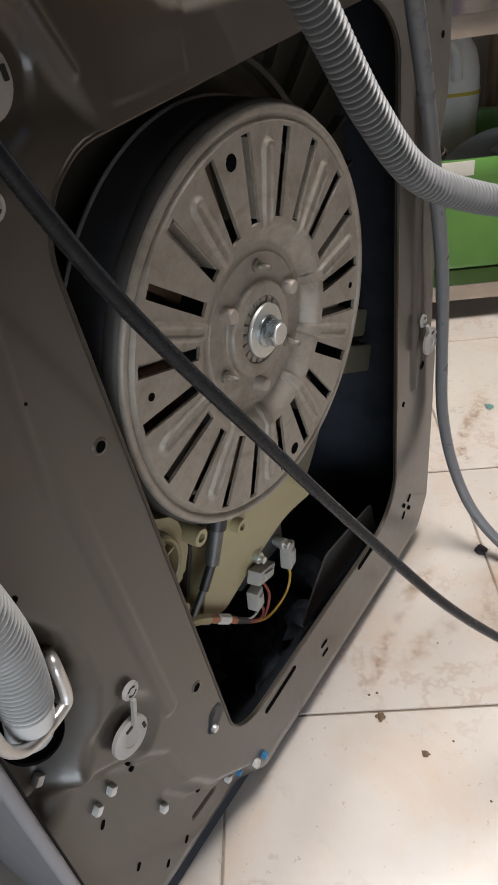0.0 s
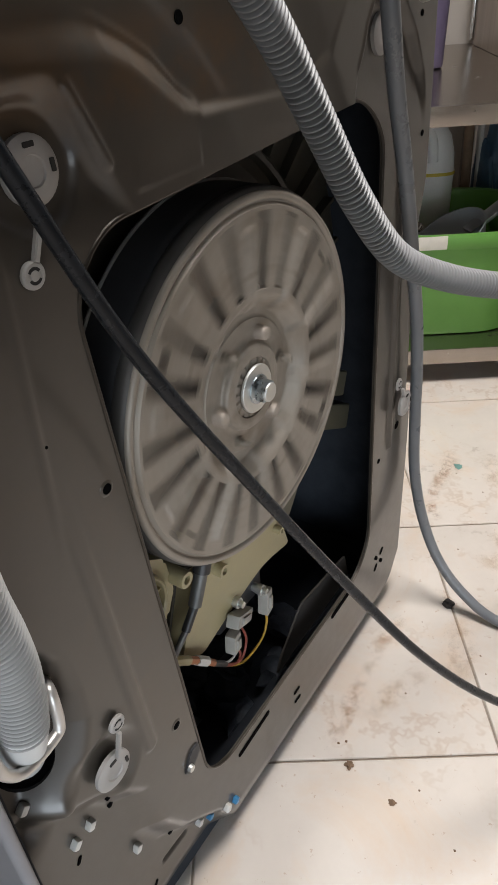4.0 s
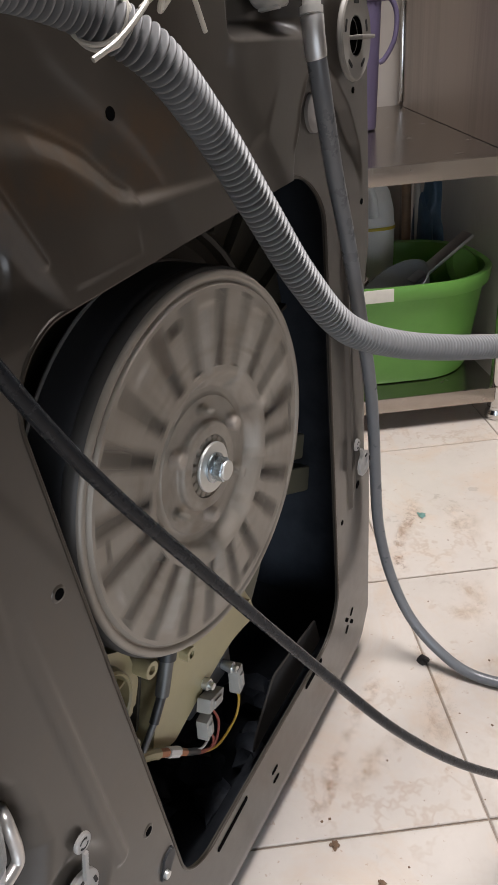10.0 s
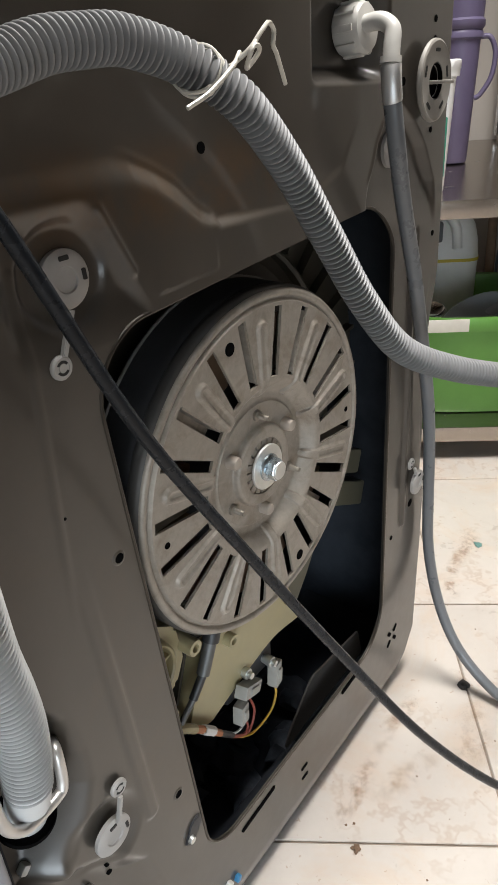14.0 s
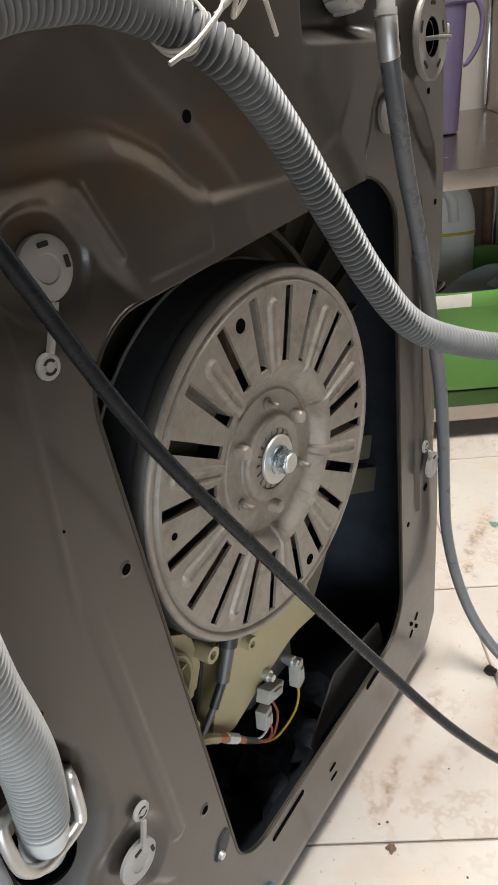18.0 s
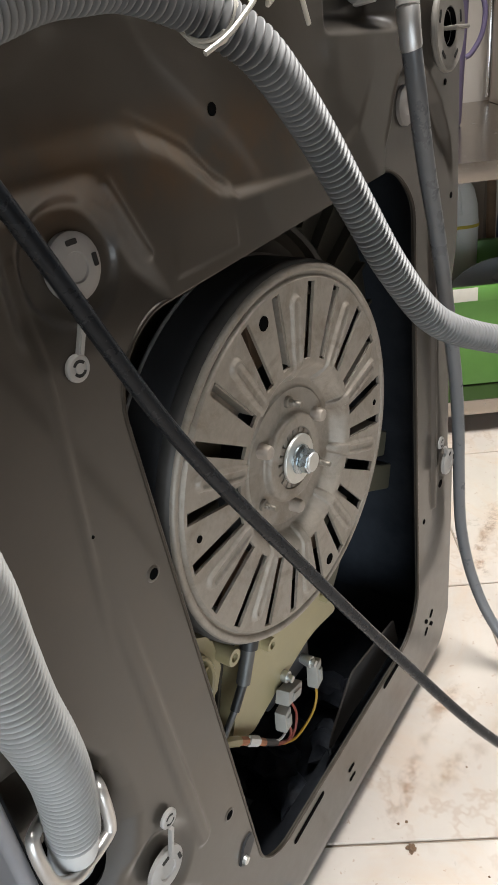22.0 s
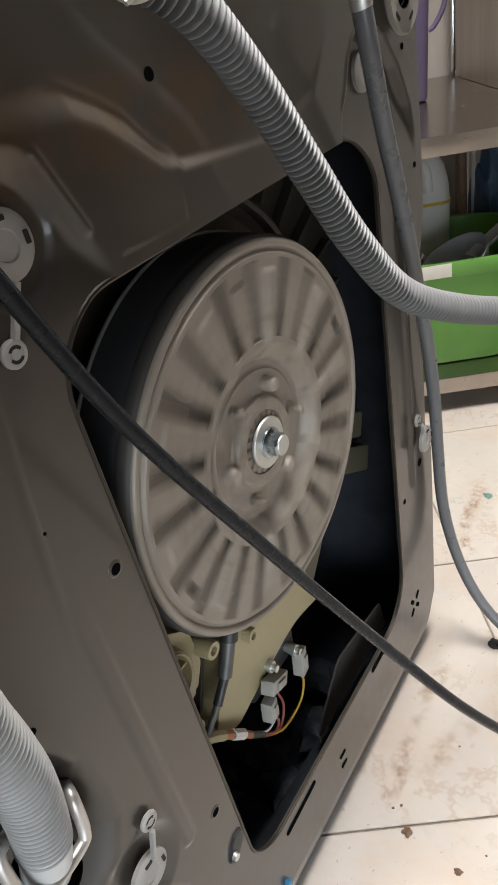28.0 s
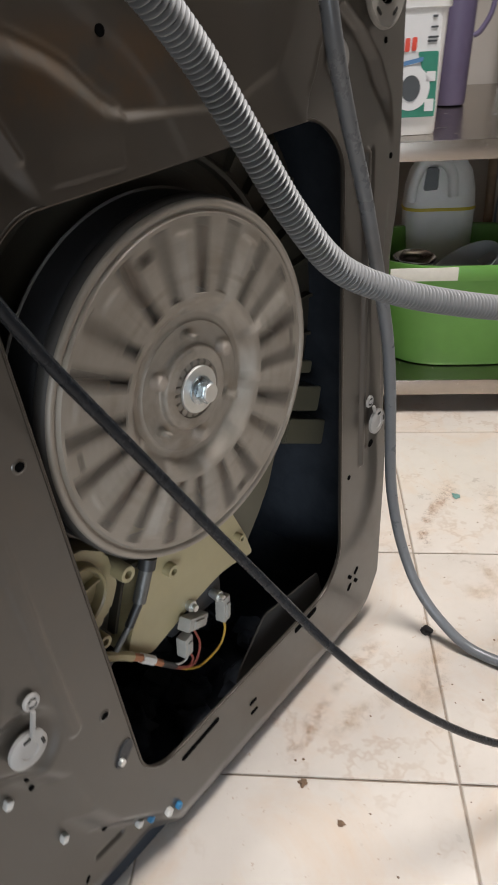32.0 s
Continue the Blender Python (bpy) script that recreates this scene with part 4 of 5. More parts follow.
lathe(bm, [(0.1439, 0.0029), (0.1446, 0.0040), (0.1453, 0.0050), (0.1460, 0.0064), (0.1464, 0.0090), (0.1464, 0.0125), (0.1456, 0.0137)], 96, AXIS)
# same steel as the face, darkened: the rim's turned-away shade is in the colour
part("rotor_rim", bm, mat("shaded_rim_steel", (0.085, 0.079, 0.073), 0.5, 0.3, 0.15, 60), rotor, "outer rim with its shade put in the colour")
bm = bmesh.new()
lathe(bm, [(0.1466, 0.0445), (0.1482, 0.0452), (0.1483, 0.0464), (0.1468, 0.0474), (0.142, 0.0474)], 96, AXIS)
part("rotor_lip", bm, mat("dull_lip_steel", (0.17, 0.16, 0.148), 0.5, 0.5, 0.1, 60), rotor, "thin dull steel lip")
bm = bmesh.new()
lathe(bm, [(0.0, 0.013), (0.0242, 0.013), (0.0242, 0.0088), (0.0150, 0.0088), (0.0150, 0.005), (0, 0.005)], 40, AXIS)
part("hub", bm, PEG, rotor, "serrated hub collar")
for k in range(18):
    bm = bmesh.new()
    box(bm, 0.0150, 0.0240, -0.0029, 0.0029, 0.0056, 0.0090, 0.0008, AXIS @ Matrix.Rotation(2 * math.pi * k / 18, 4, "Z"))
    part("hub_tooth", bm, GALV, rotor, "", False)
bm = bmesh.new()
lathe(bm, [(0.0, 0.0040), (0.0190, 0.0040), (0.0196, 0.0034), (0.0196, 0.0018), (0.0191, 0.0012), (0.0110, 0.0008), (0.0, 0.0008)], 40, AXIS)
part("washer_disc", bm, ZINC, rotor, "bright zinc washer")
bm = bmesh.new()
lathe(bm, [(0.0, 0.0008), (0.0118, 0.0008), (0.0116, -0.0006), (0.0096, -0.0018), (0, -0.0018)], 28, AXIS)
part("bolt_flange", bm, BOLTM, rotor)
bm = bmesh.new()
lathe(bm, [(0.0, -0.0012), (0.0094, -0.0012), (0.0094, -0.0085), (0.0084, -0.0096), (0, -0.0096)], 6, AXIS)
part("bolt_head", bm, BOLTM, rotor, "steel hexagon bolt head", False)
bm = bmesh.new()
lathe(bm, [(0.0078, -0.0095), (0.0076, -0.0105), (0.0070, -0.0110), (0, -0.0110)], 24, AXIS)
part("bolt_cap", bm, ZINC, rotor)
for k in range(6):
    a = radians(26.7 + 60 * k)
    r = 0.0425 if k % 2 == 0 else 0.0450
    m = Matrix.Translation((r * math.cos(a), 0.0104, r * math.sin(a))) @ OUT
    bm = bmesh.new()
    if k % 2 == 0:
        lathe(bm, [(0.0058, 0.0), (0.0054, 0.007), (0.0046, 0.0088), (0.0026, 0.0096), (0, 0.0098)], 20, m)
        part("locating_peg", bm, PEG, rotor, "round steel peg")
    else:
        lathe(bm, [(0.0048, -0.001), (0.0046, 0.0025), (0.0027, 0.0030), (0.0027, 0.0045), (0.0023, 0.0050), (0.0027, 0.0056), (0.0023, 0.0062), (0.0027, 0.0068), (0.0023, 0.0074),
                   (0.0027, 0.0080), (0.0023, 0.0086), (0.0027, 0.0092), (0.0022, 0.0098), (0.0021, 0.0125), (0, 0.0125)], 16, m)
        part("stud", bm, BRASS, rotor, "threaded steel stud")
for k in range(10):  # vanes folded in at every second slot
    a = 86.7 + 36 * k + HALF
    bm = bmesh.new()
    box(bm, R_IN + 0.002, R_OUT - 0.003, 0.0012, 0.013, -SLOT_W / 2 - 0.0004, -SLOT_W / 2 + 0.0012, 0.0)
    box(bm, R_IN + 0.004, R_OUT - 0.006, 0.0115, 0.0128, -SLOT_W / 2, SLOT_W / 2 - 0.002, 0.0)
    ob = part("fan_vane", bm, GALV, rotor, "", False)
    ob.matrix_local = Matrix.Rotation(radians(-a), 4, "Y")
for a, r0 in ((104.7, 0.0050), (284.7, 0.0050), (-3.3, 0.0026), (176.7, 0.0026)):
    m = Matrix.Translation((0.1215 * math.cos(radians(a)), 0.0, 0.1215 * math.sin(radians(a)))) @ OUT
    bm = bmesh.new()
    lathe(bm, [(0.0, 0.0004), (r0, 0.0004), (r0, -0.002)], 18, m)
    part("rotor_hole", bm, HOLE, rotor, "round hole, its shade painted on a disc")


# ---- hoses and cables ----
HOSE_PTS = [(-0.350, -0.105, 0.66), (-0.362, -0.085, 0.700), (-0.325, -0.060, 0.732), (-0.265, -0.036, 0.744), (-0.214, -0.020, 0.756), (-0.188, -0.014, 0.762), (-0.164, -0.012, 0.768), (-0.144, -0.012, 0.770), (-0.123, -0.013, 0.771),
            (-0.102, -0.016, 0.767), (-0.086, -0.020, 0.7615), (-0.072, -0.027, 0.753), (-0.0528, -0.034, 0.7385),
            (-0.0128, -0.033, 0.7052), (0.0232, -0.038, 0.6592), (0.0592, -0.048, 0.6062), (0.1002, -0.062, 0.5592), (0.1562, -0.084, 0.5282), (0.2212, -0.115, 0.5042), (0.2922, -0.152, 0.4832), (0.3812, -0.21, 0.4552), (0.4712, -0.28, 0.4312)]
hose = empty("drain_hose", "grey corrugated plastic drain hose slung across the open back", "hose")
bm = bmesh.new()
corrugated(bm, spline(HOSE_PTS, 14), 0.0114, 0.0042, 0.0054)
part("corrugated_hose", bm, HOSE, hose, "", True, 180)
STUB_PTS = [(-0.2590, 0.036, 0.300), (-0.2585, 0.020, 0.336), (-0.258, 0.004, 0.371), (-0.257, -0.006, 0.408), (-0.259, -0.016, 0.449), (-0.265, -0.026, 0.485), (-0.273, -0.036, 0.523), (-0.280, -0.048, 0.566), (-0.288, -0.063, 0.605),
            (-0.303, -0.080, 0.635), (-0.350, -0.105, 0.660)]
bm = bmesh.new()
path = spline(STUB_PTS, 14)
corrugated(bm, path[36:], 0.0148, 0.0046, 0.0030)
part("corrugated_hose", bm, HOSEW, hose, "corrugated end of the drain hose, light put in its colour", True, 180)
bm = bmesh.new()
tube(bm, path[19:39], 0.0138, 28)
part("hose_cuff", bm, CUFFM, hose, "smooth cuff at the outlet, light put in its colour")
bm = bmesh.new()
lathe(bm, [(0.0, 0.0), (0.0175, 0.0), (0.0190, 0.0015), (0.0194, -0.003)], 32, look(path[22], path[30]) @ Matrix.Rotation(math.pi, 4, "X"))
part("outlet_collar", bm, HOLE, hose, "outlet opening, its shade a black collar")

bracket = empty("hose_bracket", "bent silver wire bracket round the drain hose outlet", "bracket")
bm = bmesh.new()
loop = [(-0.219, 0.030, 0.378), (-0.229, 0.012, 0.392), (-0.234, 0.0, 0.393), (-0.237, -0.004, 0.373), (-0.243, -0.005, 0.367), (-0.266, -0.008, 0.369), (-0.276, -0.008, 0.377), (-0.280, -0.008, 0.390), (-0.279, -0.004, 0.411),
        (-0.274, 0.0, 0.413), (-0.262, 0.012, 0.400), (-0.249, 0.030, 0.376)]
tube(bm, spline(loop, 8), 0.0037, 14)
part("wire_loop", bm, BRACKET, bracket)

tie = empty("wire_tie", "pale coated wire twisted round the grey hose", "wire")
cen, axis_d = Vector((-0.079, -0.023, 0.7575)), Vector((0.042, 0.002, -0.026)).normalized()
side = axis_d.cross(Vector((0, -1, 0))).normalized()
outw = side.cross(axis_d).normalized()
for shift in (-0.0015, 0.0025):
    bm = bmesh.new()
    ring = [cen + axis_d * (shift + 0.004 * math.sin(a)) + 0.0125 * (side * math.cos(a) + outw * math.sin(a)) for a in [2 * math.pi * k / 32 for k in range(33)]]
    tube(bm, ring, 0.0011, 8)
    part("wire_ring", bm, WIREM, tie)
for pts in ([(-0.086, -0.056, 0.763), (-0.097, -0.060, 0.757), (-0.112, -0.058, 0.747), (-0.124, -0.054, 0.741)],
            [(-0.095, -0.057, 0.757), (-0.086, -0.062, 0.764), (-0.079, -0.064, 0.771), (-0.070, -0.062, 0.775), (-0.063, -0.060, 0.772), (-0.064, -0.060, 0.766), (-0.061, -0.060, 0.762), (-0.051, -0.058, 0.749)],
            [(-0.092, -0.060, 0.760), (-0.087, -0.066, 0.765), (-0.080, -0.063, 0.763), (-0.082, -0.058, 0.757), (-0.089, -0.062, 0.757), (-0.090, -0.066, 0.763), (-0.084, -0.064, 0.767)]):
    bm = bmesh.new()
    tube(bm, spline(pts, 8), 0.00115, 8)
    part("wire_end", bm, WIREM, tie)

inlet = empty("inlet_hose", "smooth grey water inlet hose with a white elbow", "hose")
INLET_PTS = [(0.1315, -0.0275, 0.750), (0.1325, -0.0290, 0.737), (0.1425, -0.0297, 0.7032), (0.1696, -0.025, 0.6577), (0.2102, -0.020, 0.5914), (0.2526, -0.016, 0.504), (0.283, -0.014, 0.4297), (0.2985, -0.0135, 0.36), (0.307, -0.013, 0.301), (0.317, -0.015, 0.215), (0.323, -0.030, 0.137),
             (0.322, -0.058, 0.076), (0.321, -0.096, 0.034), (0.318, -0.144, 0.0105), (0.325, -0.205, 0.0095), (0.36, -0.30, 0.0095), (0.44, -0.40, 0.0095), (0.6, -0.5, 0.0095), (0.85, -0.55, 0.0095)]
bm = bmesh.new()
tube(bm, spline(INLET_PTS, 12), 0.0069, 20)
part("hose_tube", bm, INLET, inlet)
bm = bmesh.new()
tube(bm, [(0.1315, -0.0270, 0.7605), (0.1315, -0.0273, 0.7590), (0.1318, -0.0282, 0.7470), (0.1325, -0.0290, 0.7370), (0.1330, -0.0292, 0.7350)], [0.0066, 0.0077, 0.0075, 0.0076, 0.0070], 20)
part("crimp_sleeve", bm, CRIMP, inlet, "shiny crimped metal sleeve")
bm = bmesh.new()
tube(bm, spline([(0.140, 0.0, 0.787), (0.1395, -0.014, 0.788), (0.138, -0.024, 0.782), (0.134, -0.0262, 0.771), (0.1315, -0.0270, 0.7605)], 8), 0.0062, 18)
tube(bm, [(0.1322, -0.0267, 0.7645), (0.1315, -0.0270, 0.7600)], 0.0078, 18)
part("elbow", bm, WHITEP, inlet, "white plastic elbow")
m = look((0.145, 0.020, 0.784), (0.144, -0.018, 0.787)) @ Matrix.Rotation(math.pi, 4, "X")
bm = bmesh.new()
lathe(bm, [(0.0, 0.0), (0.0165, 0.0), (0.0175, 0.002), (0.0175, 0.018), (0.0155, 0.021), (0.008, 0.0225), (0, 0.0225)], 28, m)
nut = part("union_nut", bm, WHITEP, inlet, "white ribbed union nut")
for k in range(9):
    bm = bmesh.new()
    box(bm, 0.0168, 0.0190, -0.0024, 0.0024, 0.002, 0.018, 0.0006, m @ Matrix.Rotation(2 * math.pi * k / 9, 4, "Z"))
    part("nut_rib", bm, WHITEP, nut)

cable = empty("power_cable", "black rubber mains cable hanging before the machine", "cable")
CABLE_PTS = [(-0.40, -0.012, 0.99), (-0.318, -0.022, 0.905), (-0.270, -0.033, 0.807), (-0.222, -0.044, 0.703), (-0.175, -0.052, 0.599), (-0.119, -0.072, 0.495), (-0.065, -0.103, 0.391), (-0.016, -0.148, 0.291), (0.042, -0.194, 0.203), (0.113, -0.241, 0.124),
             (0.20, -0.29, 0.06), (0.31, -0.34, 0.018), (0.45, -0.40, 0.0045), (0.62, -0.55, 0.0045), (0.9, -0.8, 0.0045)]
bm = bmesh.new()
tube(bm, spline(CABLE_PTS, 12), 0.0038, 16)
part("sheath", bm, CABLE, cable)


# ---- the steel shelf and what stands on it ----
shelf = empty("steel_shelf", "stainless steel kitchen shelf with round tube legs", "shelf", ROOM)
for z, tilt in ((0.082, 0.0), (0.553, 3.75)):
    bm = bmesh.new()
    box(bm, -0.58, 0.612, 0.0, 0.765, -0.003, 0.0)
    p = part("shelf_board", bm, STEEL, shelf, "brushed stainless shelf board", False)
    p.matrix_local = pose(0, 0.872, z, tilt, 0, 0)
    bm = bmesh.new()
    box(bm, -0.58, 0.6, -0.002, 0.001, -0.034, -0.0005, 0.0008)
    part("front_lip", bm, STEEL, p)
for u, v in ((0.612, 0.888), (0.612, 1.632), (-0.56, 0.888), (-0.56, 1.632)):
    bm = bmesh.new()
    tube(bm, [(u, v, 0.02), (u, v, 1.35)], 0.0165, 24)
    leg = part("leg", bm, TUBE, shelf, "polished round steel leg")
    bm = bmesh.new()
    lathe(bm, [(0.0, 0.0), (0.018, 0.0), (0.021, 0.004), (0.021, 0.015), (0.0172, 0.02), (0.0172, 0.03)], 24, Matrix.Translation((u, v, 0)))
    part("foot", bm, TUBE, leg)


def rim_loop(w, d, r, n=10):
    return rounded([(-w, -d, r), (w, -d, r), (w, d, r), (-w, d, r)], n)


def tub_bin():
    top = empty("green_tub", "bright green plastic tub holding kitchen tools, on the low shelf", "tub", ROOM @ pose(0.420, 1.10, 0.0845, 0, 0, 0))
    bm = bmesh.new()
    loops = []
    for z, k, inner in ((0.0, 0.84, 0), (0.012, 0.87, 0), (0.19, 0.982, 0), (0.198, 0.985, 0), (0.199, 1.035, 0), (0.202, 1.042, 0), (0.227, 1.056, 0), (0.231, 1.045, 0), (0.229, 0.985, 0), (0.20, 0.965, 0), (0.02, 0.85, 0), (0.008, 0.80, 0)):
        loops.append([bm.verts.new((x * k, y * k, z)) for x, y in rim_loop(0.205, 0.185, 0.15)])
    for a, b in zip(loops, loops[1:]):
        for i in range(len(a)):
            j = (i + 1) % len(a)
            bm.faces.new((a[i], a[j], b[j], b[i]))
    bm.faces.new(loops[0][::-1])
    bm.faces.new(loops[-1])
    part("tub_body", bm, GREEN, top)
    bm = bmesh.new()
    box(bm, -0.175, -0.040, -0.1990, -0.1965, 0.203, 0.230, 0.001)
    part("tape_strip", bm, TAPE, top, "strip of pale tape on the rim")
    bm = bmesh.new()
    prism(bm, rounded([(-0.040, 0.168, 0.003), (-0.028, 0.168, 0.003), (-0.031, 0.186, 0.002), (-0.028, 0.200, 0.003), (-0.040, 0.200, 0.003)], 3), 0.1735, 0.1765)
    part("grip_slot", bm, HOLE, top, "grip slot in the wall, its shade a black plate", False)


tub_bin()


def far_thing(name, bm, material, label, category, u, v, z, rot=(0, 0, 0)):
    ob = link(name, bm, material)
    ob.matrix_world = ROOM @ pose(u, v, z, *rot)
    return tagged(ob, label, category)


# added metal sheet that stands in for the streaked, tiled side wall
panel = empty("side_wall_sheet", "upright streaked metal sheet standing in for the tiled side wall", "splashback", ROOM)
bm = bmesh.new()
box(bm, 0.586, 0.592, 0.905, 1.600, 0.58, 1.096)
for v in bm.verts:
    if v.co.z < 0.6:  # its foot follows the tilted board
        v.co.z = 0.5542 + 0.0655 * (v.co.y - 0.872)
part("sheet", bm, STREAK, panel, "", False)
bm = bmesh.new()
box(bm, 0.580, 0.592, 1.603, 1.618, 0.612, 1.096, 0.003)
part("edge_post", bm, TUBE, panel)
scoop = empty("flour_scoop", "grey scoop with a flat handle leaning in the tub", "scoop", ROOM @ pose(0.475, 1.02, 0.305, 0, -33, 12))
bm = bmesh.new()
box(bm, -0.03, 0.13, -0.020, 0.020, -0.004, 0.004, 0.002)
part("handle", bm, ALU, scoop)
bm = bmesh.new()
lathe(bm, [(0.0, 0.0), (0.04, 0.006), (0.065, 0.022), (0.075, 0.045), (0.072, 0.045), (0.062, 0.024), (0.038, 0.009), (0, 0.003)], 28, Matrix.Translation((-0.070, 0, -0.028)) @ Matrix.Scale(1.15, 4))
part("bowl", bm, GREYPLA, scoop)
bm = bmesh.new()
lathe(bm, [(0.0, 0.0), (0.04, 0.003), (0.058, 0.014), (0.064, 0.024), (0.061, 0.025), (0.055, 0.016), (0.038, 0.006), (0, 0.003)], 36)
for v in bm.verts:
    v.co *= 0.72
far_thing("steel_bowl", bm, TUBE, "shiny steel bowl in the green tub", "bowl", 0.307, 1.01, 0.292, (8, 0, 0))
bm = bmesh.new()
lathe(bm, [(0.0, 0.0), (0.045, 0.0), (0.05, 0.02), (0.05, 0.05), (0.04, 0.06), (0, 0.06)], 20)
far_thing("green_cup", bm, GREEN, "dark green plastic cup lying in the tub", "cup", 0.56, 1.10, 0.27, (60, 0, 30))

jug = empty("detergent_jug", "milky white jug with a moulded handle on the low shelf", "jug", ROOM @ pose(0.399, 1.31, 0.085) @ Matrix.Scale(0.955, 4))
bm = bmesh.new()
loops = []
for z, k in ((0.0, 0.92), (0.01, 1.0), (0.27, 1.0), (0.285, 1.03), (0.295, 1.0), (0.33, 0.97), (0.37, 0.86), (0.405, 0.6), (0.42, 0.36), (0.45, 0.34)):
    loops.append([bm.verts.new((x * k, y * k, z)) for x, y in rim_loop(0.088, 0.06, 0.04, 6)])
for a, b in zip(loops, loops[1:]):
    for i in range(len(a)):
        j = (i + 1) % len(a)
        bm.faces.new((a[i], a[j], b[j], b[i]))
bm.faces.new(loops[0][::-1])
bm.faces.new(loops[-1])
part("jug_body", bm, JUG, jug)
# a dark plate paints the shade of the handle opening
bm = bmesh.new()
prism(bm, rounded([(-0.050, 0.330, 0.006), (-0.014, 0.332, 0.006), (-0.014, 0.384, 0.008), (-0.042, 0.384, 0.008)], 4), -0.0625, -0.045, 0.001)
part("handle_hole", bm, LABELK, jug, "opening behind the handle, its shade a dark plate")
bm = bmesh.new()
tube(bm, spline([(-0.078, -0.052, 0.305), (-0.072, -0.058, 0.35), (-0.050, -0.060, 0.395), (-0.01, -0.060, 0.40), (0.018, -0.060, 0.37), (0.026, -0.058, 0.315)], 8), 0.013, 12)
part("handle", bm, JUG, jug)
bm = bmesh.new()
loops = [[bm.verts.new((x * 1.035, y * 1.035, z)) for x, y in rim_loop(0.088, 0.06, 0.04, 6)] for z in (0.280, 0.288)]
for i in range(len(loops[0])):
    j = (i + 1) % len(loops[0])
    bm.faces.new((loops[0][i], loops[0][j], loops[1][j], loops[1][i]))
part("band", bm, YELLOW, jug, "yellow band")

for x, w, mt, n in ((0.0, 0.012, BROWNM, "wooden_handle"), (0.03, 0.008, WHITEP, "white_rod")):
    bm = bmesh.new()
    tube(bm, spline([(0, 0, 0), (0.004, 0.01, 0.22), (0.0, 0.02, 0.44)], 4), w, 10)
    far_thing(n, bm, mt, "thin handle standing behind the green tub", "handle", 0.535 + x, 1.36, 0.085)
bm = bmesh.new()
bmesh.ops.create_icosphere(bm, subdivisions=4, radius=0.06)
for v in bm.verts:
    v.co *= 1 + 0.45 * noise.noise(v.co * 30)
    v.co.z *= 3.2
    v.co.x *= 0.6
far_thing("blue_bag", bm, BLUEM, "crumpled blue plastic bag behind the tub", "bag", 0.60, 1.38, 0.27)

# detergent bottle and purple jug on the middle board
det = empty("detergent_tub", "white detergent tub with a washing machine label", "tub", ROOM @ pose(0.262, 0.962, 0.5575, 0, 0, 4))
bm = bmesh.new()
loops = []
for z, k in ((0.0, 0.86), (0.006, 0.90), (0.196, 1.04), (0.2005, 1.05), (0.201, 1.13), (0.212, 1.14), (0.214, 1.16), (0.226, 1.16), (0.228, 1.12), (0.224, 1.05)):
    loops.append([bm.verts.new((x * k, y * k, z)) for x, y in rim_loop(0.060, 0.036, 0.026, 6)])
for a, b in zip(loops, loops[1:]):
    for i in range(len(a)):
        j = (i + 1) % len(a)
        bm.faces.new((a[i], a[j], b[j], b[i]))
bm.faces.new(loops[0][::-1])
bm.faces.new(loops[-1])
part("tub_body", bm, JUG, det)


def flat_label(name, pts, mt, y, label=""):
    bm = bmesh.new()
    prism(bm, pts, y, y + 0.0006)
    return part(name, bm, mt, det, label, False)


FY = -0.0392
flat_label("label_panel", rounded([(-0.05, 0.03, 0.004), (0.046, 0.03, 0.004), (0.046, 0.19, 0.004), (-0.05, 0.19, 0.004)], 3), LABELW, FY, "white label")
flat_label("label_field", rounded([(-0.05, 0.031, 0.003), (0.045, 0.031, 0.003), (0.045, 0.135, 0.003), (0.008, 0.135, 0.003), (0.020, 0.10, 0.003), (0.0, 0.06, 0.003), (-0.05, 0.050, 0.003)], 3), LABELG, FY - 0.0008, "green label field")
c = [(-0.001 + 0.034 * math.cos(2 * math.pi * k / 36), 0.078 + 0.036 * math.sin(2 * math.pi * k / 36)) for k in range(36)]
flat_label("label_picture", c, LABELW, FY - 0.0016, "picture of a washing machine door")
c = [(-0.001 + 0.017 * math.cos(2 * math.pi * k / 36), 0.078 + 0.021 * math.sin(2 * math.pi * k / 36)) for k in range(36)]
flat_label("label_picture", c, LABELK, FY - 0.0024, "dark drum glass in the picture")
flat_label("print_bar", [(-0.016, 0.114), (0.018, 0.120), (0.018, 0.127), (-0.016, 0.121)], LABELB, FY - 0.0024)
flat_label("brand_mark", rounded([(-0.016, 0.135, 0.003), (-0.007, 0.136, 0.003), (-0.006, 0.157, 0.003), (-0.015, 0.156, 0.003)], 3), LABELR, FY - 0.0016, "red brand shape")
flat_label("brand_mark", rounded([(-0.004, 0.136, 0.003), (0.005, 0.137, 0.003), (0.006, 0.158, 0.003), (-0.003, 0.157, 0.003)], 3), LABELR, FY - 0.0016, "red brand shape")
for x0, x1, z0, z1 in ((0.024, 0.042, 0.155, 0.158), (0.024, 0.040, 0.149, 0.152), (0.028, 0.040, 0.170, 0.173), (0.030, 0.038, 0.185, 0.189), (0.026, 0.042, 0.088, 0.104), (0.026, 0.042, 0.040, 0.06)):
    flat_label("print_bar", [(x0, z0), (x1, z0), (x1, z1), (x0, z1)], LABELK if z0 > 0.14 else LABELW, FY - 0.0016)

pj = empty("purple_jug", "purple plastic jug with a curved handle on the shelf", "jug", ROOM @ pose(0.398, 1.28, 0.5815) @ Matrix.Scale(1.13, 4))
bm = bmesh.new()
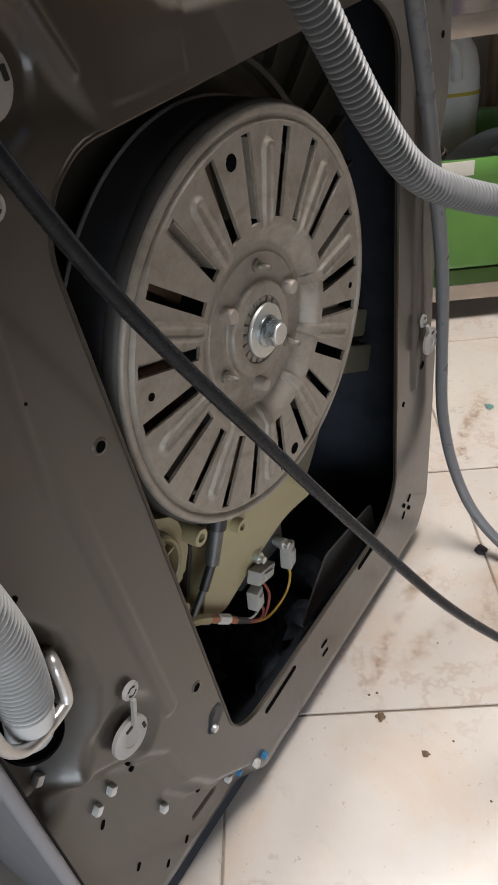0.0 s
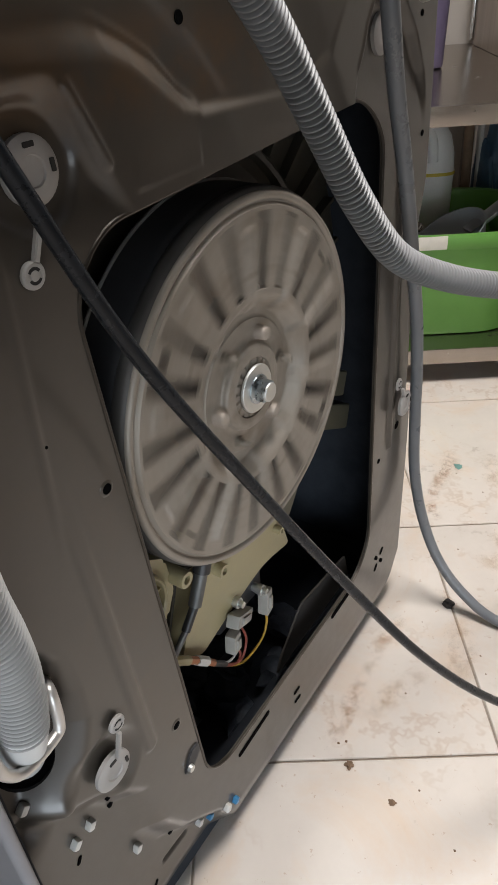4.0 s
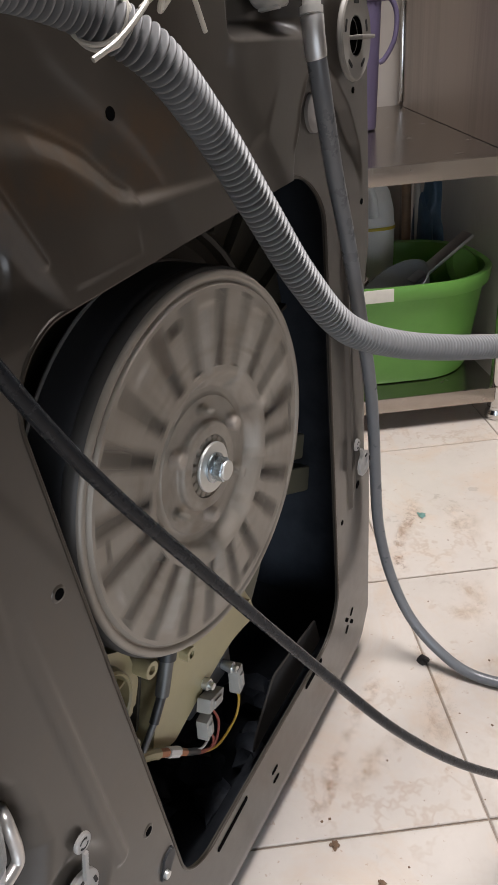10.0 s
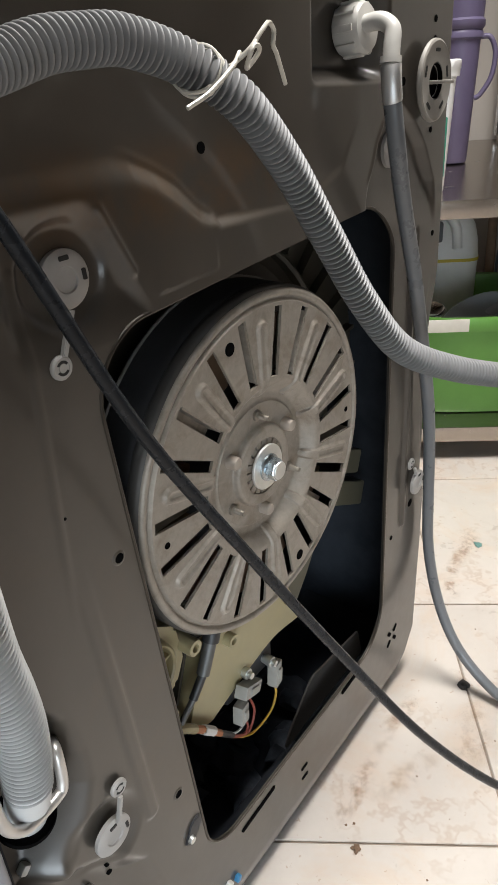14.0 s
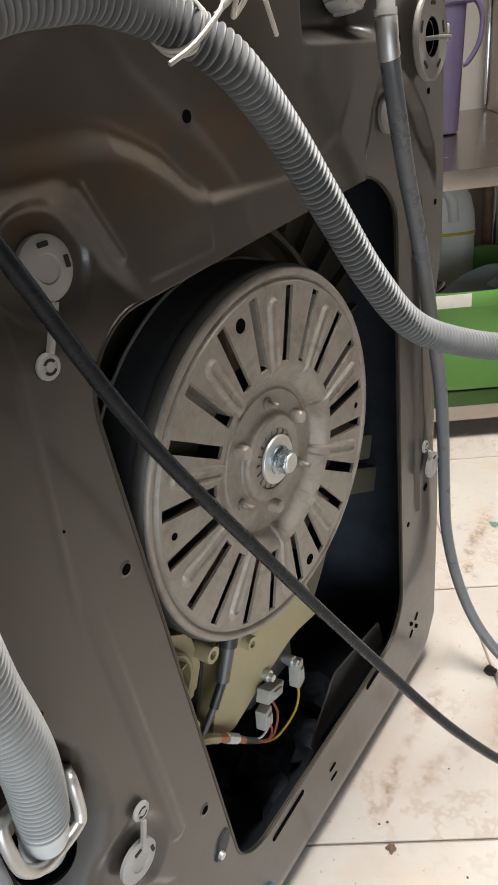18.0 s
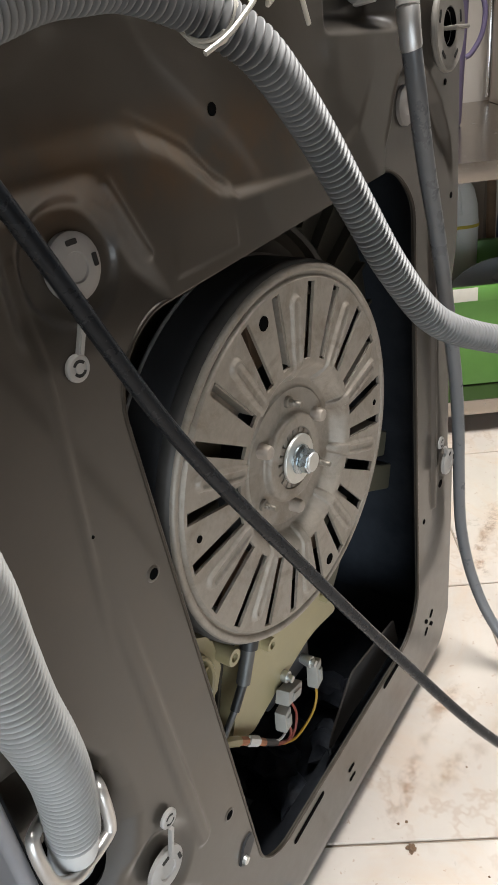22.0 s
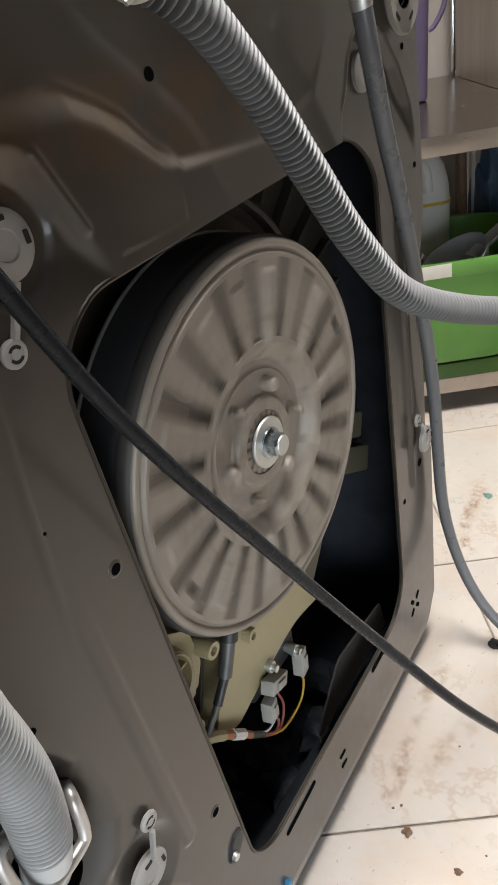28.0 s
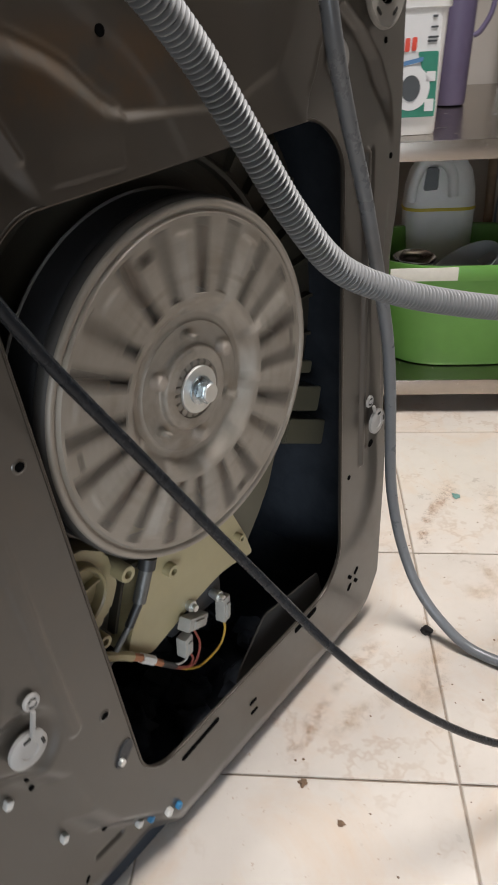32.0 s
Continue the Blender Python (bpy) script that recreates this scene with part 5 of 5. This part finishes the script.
lathe(bm, [(0.0, 0.0), (0.028, 0.0), (0.030, 0.004), (0.038, 0.22), (0.042, 0.223), (0.042, 0.232), (0.039, 0.236), (0.044, 0.242), (0.044, 0.252), (0.040, 0.256), (0.043, 0.33), (0.041, 0.33), (0.027, 0.006), (0, 0.006)], 36)
part("jug_body", bm, PURPLE, pj)
bm = bmesh.new()
tube(bm, spline([(0.038, -0.005, 0.225), (0.055, -0.01, 0.222), (0.066, -0.012, 0.195), (0.062, -0.012, 0.155), (0.045, -0.008, 0.125), (0.034, -0.005, 0.118)], 8), 0.005, 10)
part("handle", bm, PURPLE, pj)


# ---- floor litter ----
def crumb(x, y, r, mt, label, name="dirt_crumb", flat=0.45, seed=0):
    bm = bmesh.new()
    bmesh.ops.create_icosphere(bm, subdivisions=4 if r > 0.003 else 2, radius=r)
    for v in bm.verts:
        v.co *= 1 + 0.7 * noise.noise(v.co / r * 1.3 + Vector((seed, 3, 7))) + 0.35 * noise.noise(v.co / r * 3.5 + Vector((seed, 1, 2)))
        v.co.z = v.co.z * flat
    ob = link(name, bm, mt)
    ob.location = (x, y, r * flat * 0.6)
    tagged(ob, label, "dirt", "crumbs on the floor")


crumb(0.323, -0.080, 0.0068, DIRTD, "dark wet lump of dirt in the tile joint", "dirt_lump", 0.5, 1)
crumb(0.652, 0.019, 0.0066, TEAL, "small teal scrap on the floor", "teal_scrap", 0.25, 3)
crumb(0.036, -0.068, 0.0045, DIRT, "brown crumb on the pale tile", seed=4)
crumb(0.022, -0.125, 0.0034, DIRT, "brown crumb on the pale tile", seed=5)
rng = random.Random(5)
for k in range(46):
    x, y = rng.uniform(0.0, 0.75), rng.uniform(-0.28, 0.1)
    if y > -0.02 and x < 0.34:
        continue
    crumb(x, y, rng.choice([0.0007, 0.0009, 0.0012, 0.0015]), DIRT, "tiny crumb of dirt on the pale tile", seed=k)

def stain_material(name, color, scale, amount):
    """Dried dirt: opaque specks and smears that thin out to nothing at the rim."""
    m = mat(name, color, 0.75, 0.0, 0.2, 60)
    n, l = m.node_tree.nodes, m.node_tree.links
    tc = n["Texture Coordinate"]
    ln = n.new("ShaderNodeVectorMath")
    ln.operation = "LENGTH"
    l.new(tc.outputs["Object"], ln.inputs[0])
    fade = node_step(n, l, ln.outputs["Value"], 1.0, 0.25)
    k = node_math(n, l, "MULTIPLY", fade, node_step(n, l, node_noise(n, l, tc, scale, 8, True), 0.40, 0.66, amount))
    l.new(k, n["Principled BSDF"].inputs["Alpha"])
    return m


SMEAR = stain_material("brown_floor_smear", (0.55, 0.33, 0.15), 26, 0.30)
GRIME = stain_material("dark_floor_grime", (0.42, 0.22, 0.09), 40, 0.40)
lift = 0.0
for x, y, w, d, turn, mt in ((0.655, 0.036, 0.045, 0.022, 10, GRIME), (0.600, 0.034, 0.055, 0.018, 5, GRIME), (0.540, 0.024, 0.05, 0.016, 20, GRIME), (0.505, 0.010, 0.03, 0.014, 40, GRIME), (0.10, -0.034, 0.07, 0.016, 4, GRIME), (0.235, -0.030, 0.045, 0.016, -8, GRIME), (0.15, -0.075, 0.07, 0.022, -20, SMEAR), (0.25, -0.12, 0.08, 0.03, 15, SMEAR),
                             (0.335, -0.07, 0.022, 0.010, 70, GRIME), (0.19, -0.028, 0.05, 0.014, 8, SMEAR), (0.46, -0.11, 0.08, 0.035, 10, SMEAR), (0.66, -0.05, 0.07, 0.04, 40, SMEAR)):
    lift += 0.00012
    bm = bmesh.new()
    bmesh.ops.create_circle(bm, cap_ends=True, segments=28, radius=1.0)
    ob = link("floor_stain", bm, mt)
    ob.matrix_world = pose(x, y, 0.0006 + lift, 0, 0, turn) @ Matrix.Diagonal((w, d, 1, 1))
    tagged(ob, "dried brown dirt smear on the pale floor tile", "stain", "stains on the floor")

# ---- floor and wall tiles ----
TU, TV, GAP = 0.341, 0.395, 0.0026
U0, V0 = 0.248, 0.0
shared = {}


def tile_mesh(w, d, h, gap):
    key = (round(w, 4), round(d, 4))
    if key not in shared:
        bm = bmesh.new()
        box(bm, -w / 2 + gap / 2, w / 2 - gap / 2, -d / 2 + gap / 2, d / 2 - gap / 2, -h, 0.0)
        bmesh.ops.bevel(bm, geom=[e for e in bm.edges if all(v.co.z > -1e-6 for v in e.verts)], offset=0.0012, segments=1, affect="EDGES")
        me = bpy.data.meshes.new("tile")
        bm.to_mesh(me)
        bm.free()
        shared[key] = me
    return shared[key]


ft = tile_mesh(TU, TV, 0.0028, GAP)
ft.materials.append(TILE)
for i in range(-8, 7):
    for j in range(-4, 5):
        u, v = U0 + (i + 0.5) * TU, V0 + (j + 0.5) * TV
        if v + TV / 2 > 1.70 + TV * 0.9:
            continue
        ob = new("tile", ft)
        ob.parent = floor
        ob.matrix_local = pose(u, v, 0.0, rng.uniform(-0.06, 0.06), rng.uniform(-0.06, 0.06), 0)


def rotor_turn(t):
    """Degrees the rotor has turned: at rest, one long run, a short swing back to rest, and a second run."""
    up, s1, s2 = 711.0, 471.7, 479.0
    if t <= 2.05:
        return -5.0
    if t <= 2.05 + s1 / up:
        return -5.0 + 5.0 * (t - 2.05) * up / s1 + 0.5 * up * (t - 2.05) ** 2
    if t <= 9.0:
        return 3120.0 - s1 * (9.0 - t)
    if t <= 13.55:
        return 3120.0 + s2 * (t - 9.0)
    if t < 14.0:
        k = t - 13.55
        return 3120.0 + s2 * 4.55 + s2 * k - 0.5 * s2 / 0.45 * k * k
    if t <= 25.55:
        return 5400.0 + np.interp(t, [14.0, 14.1, 14.2, 14.3], [5.5, 2.0, 0.5, 0.0])
    k = t - 25.55
    return 5400.0 + (0.5 * up * k * k if k < s1 / up else s1 * k - 0.5 * s1 * s1 / up)


def motions():
    rest = pose(AX, AY, AZ, 0.68, 0, -0.81)
    walk(rotor, [(k / 10, rest @ pose(0, 0, 0, 0, -float(rotor_turn(k / 10)), 0)) for k in range(321)])


motions()
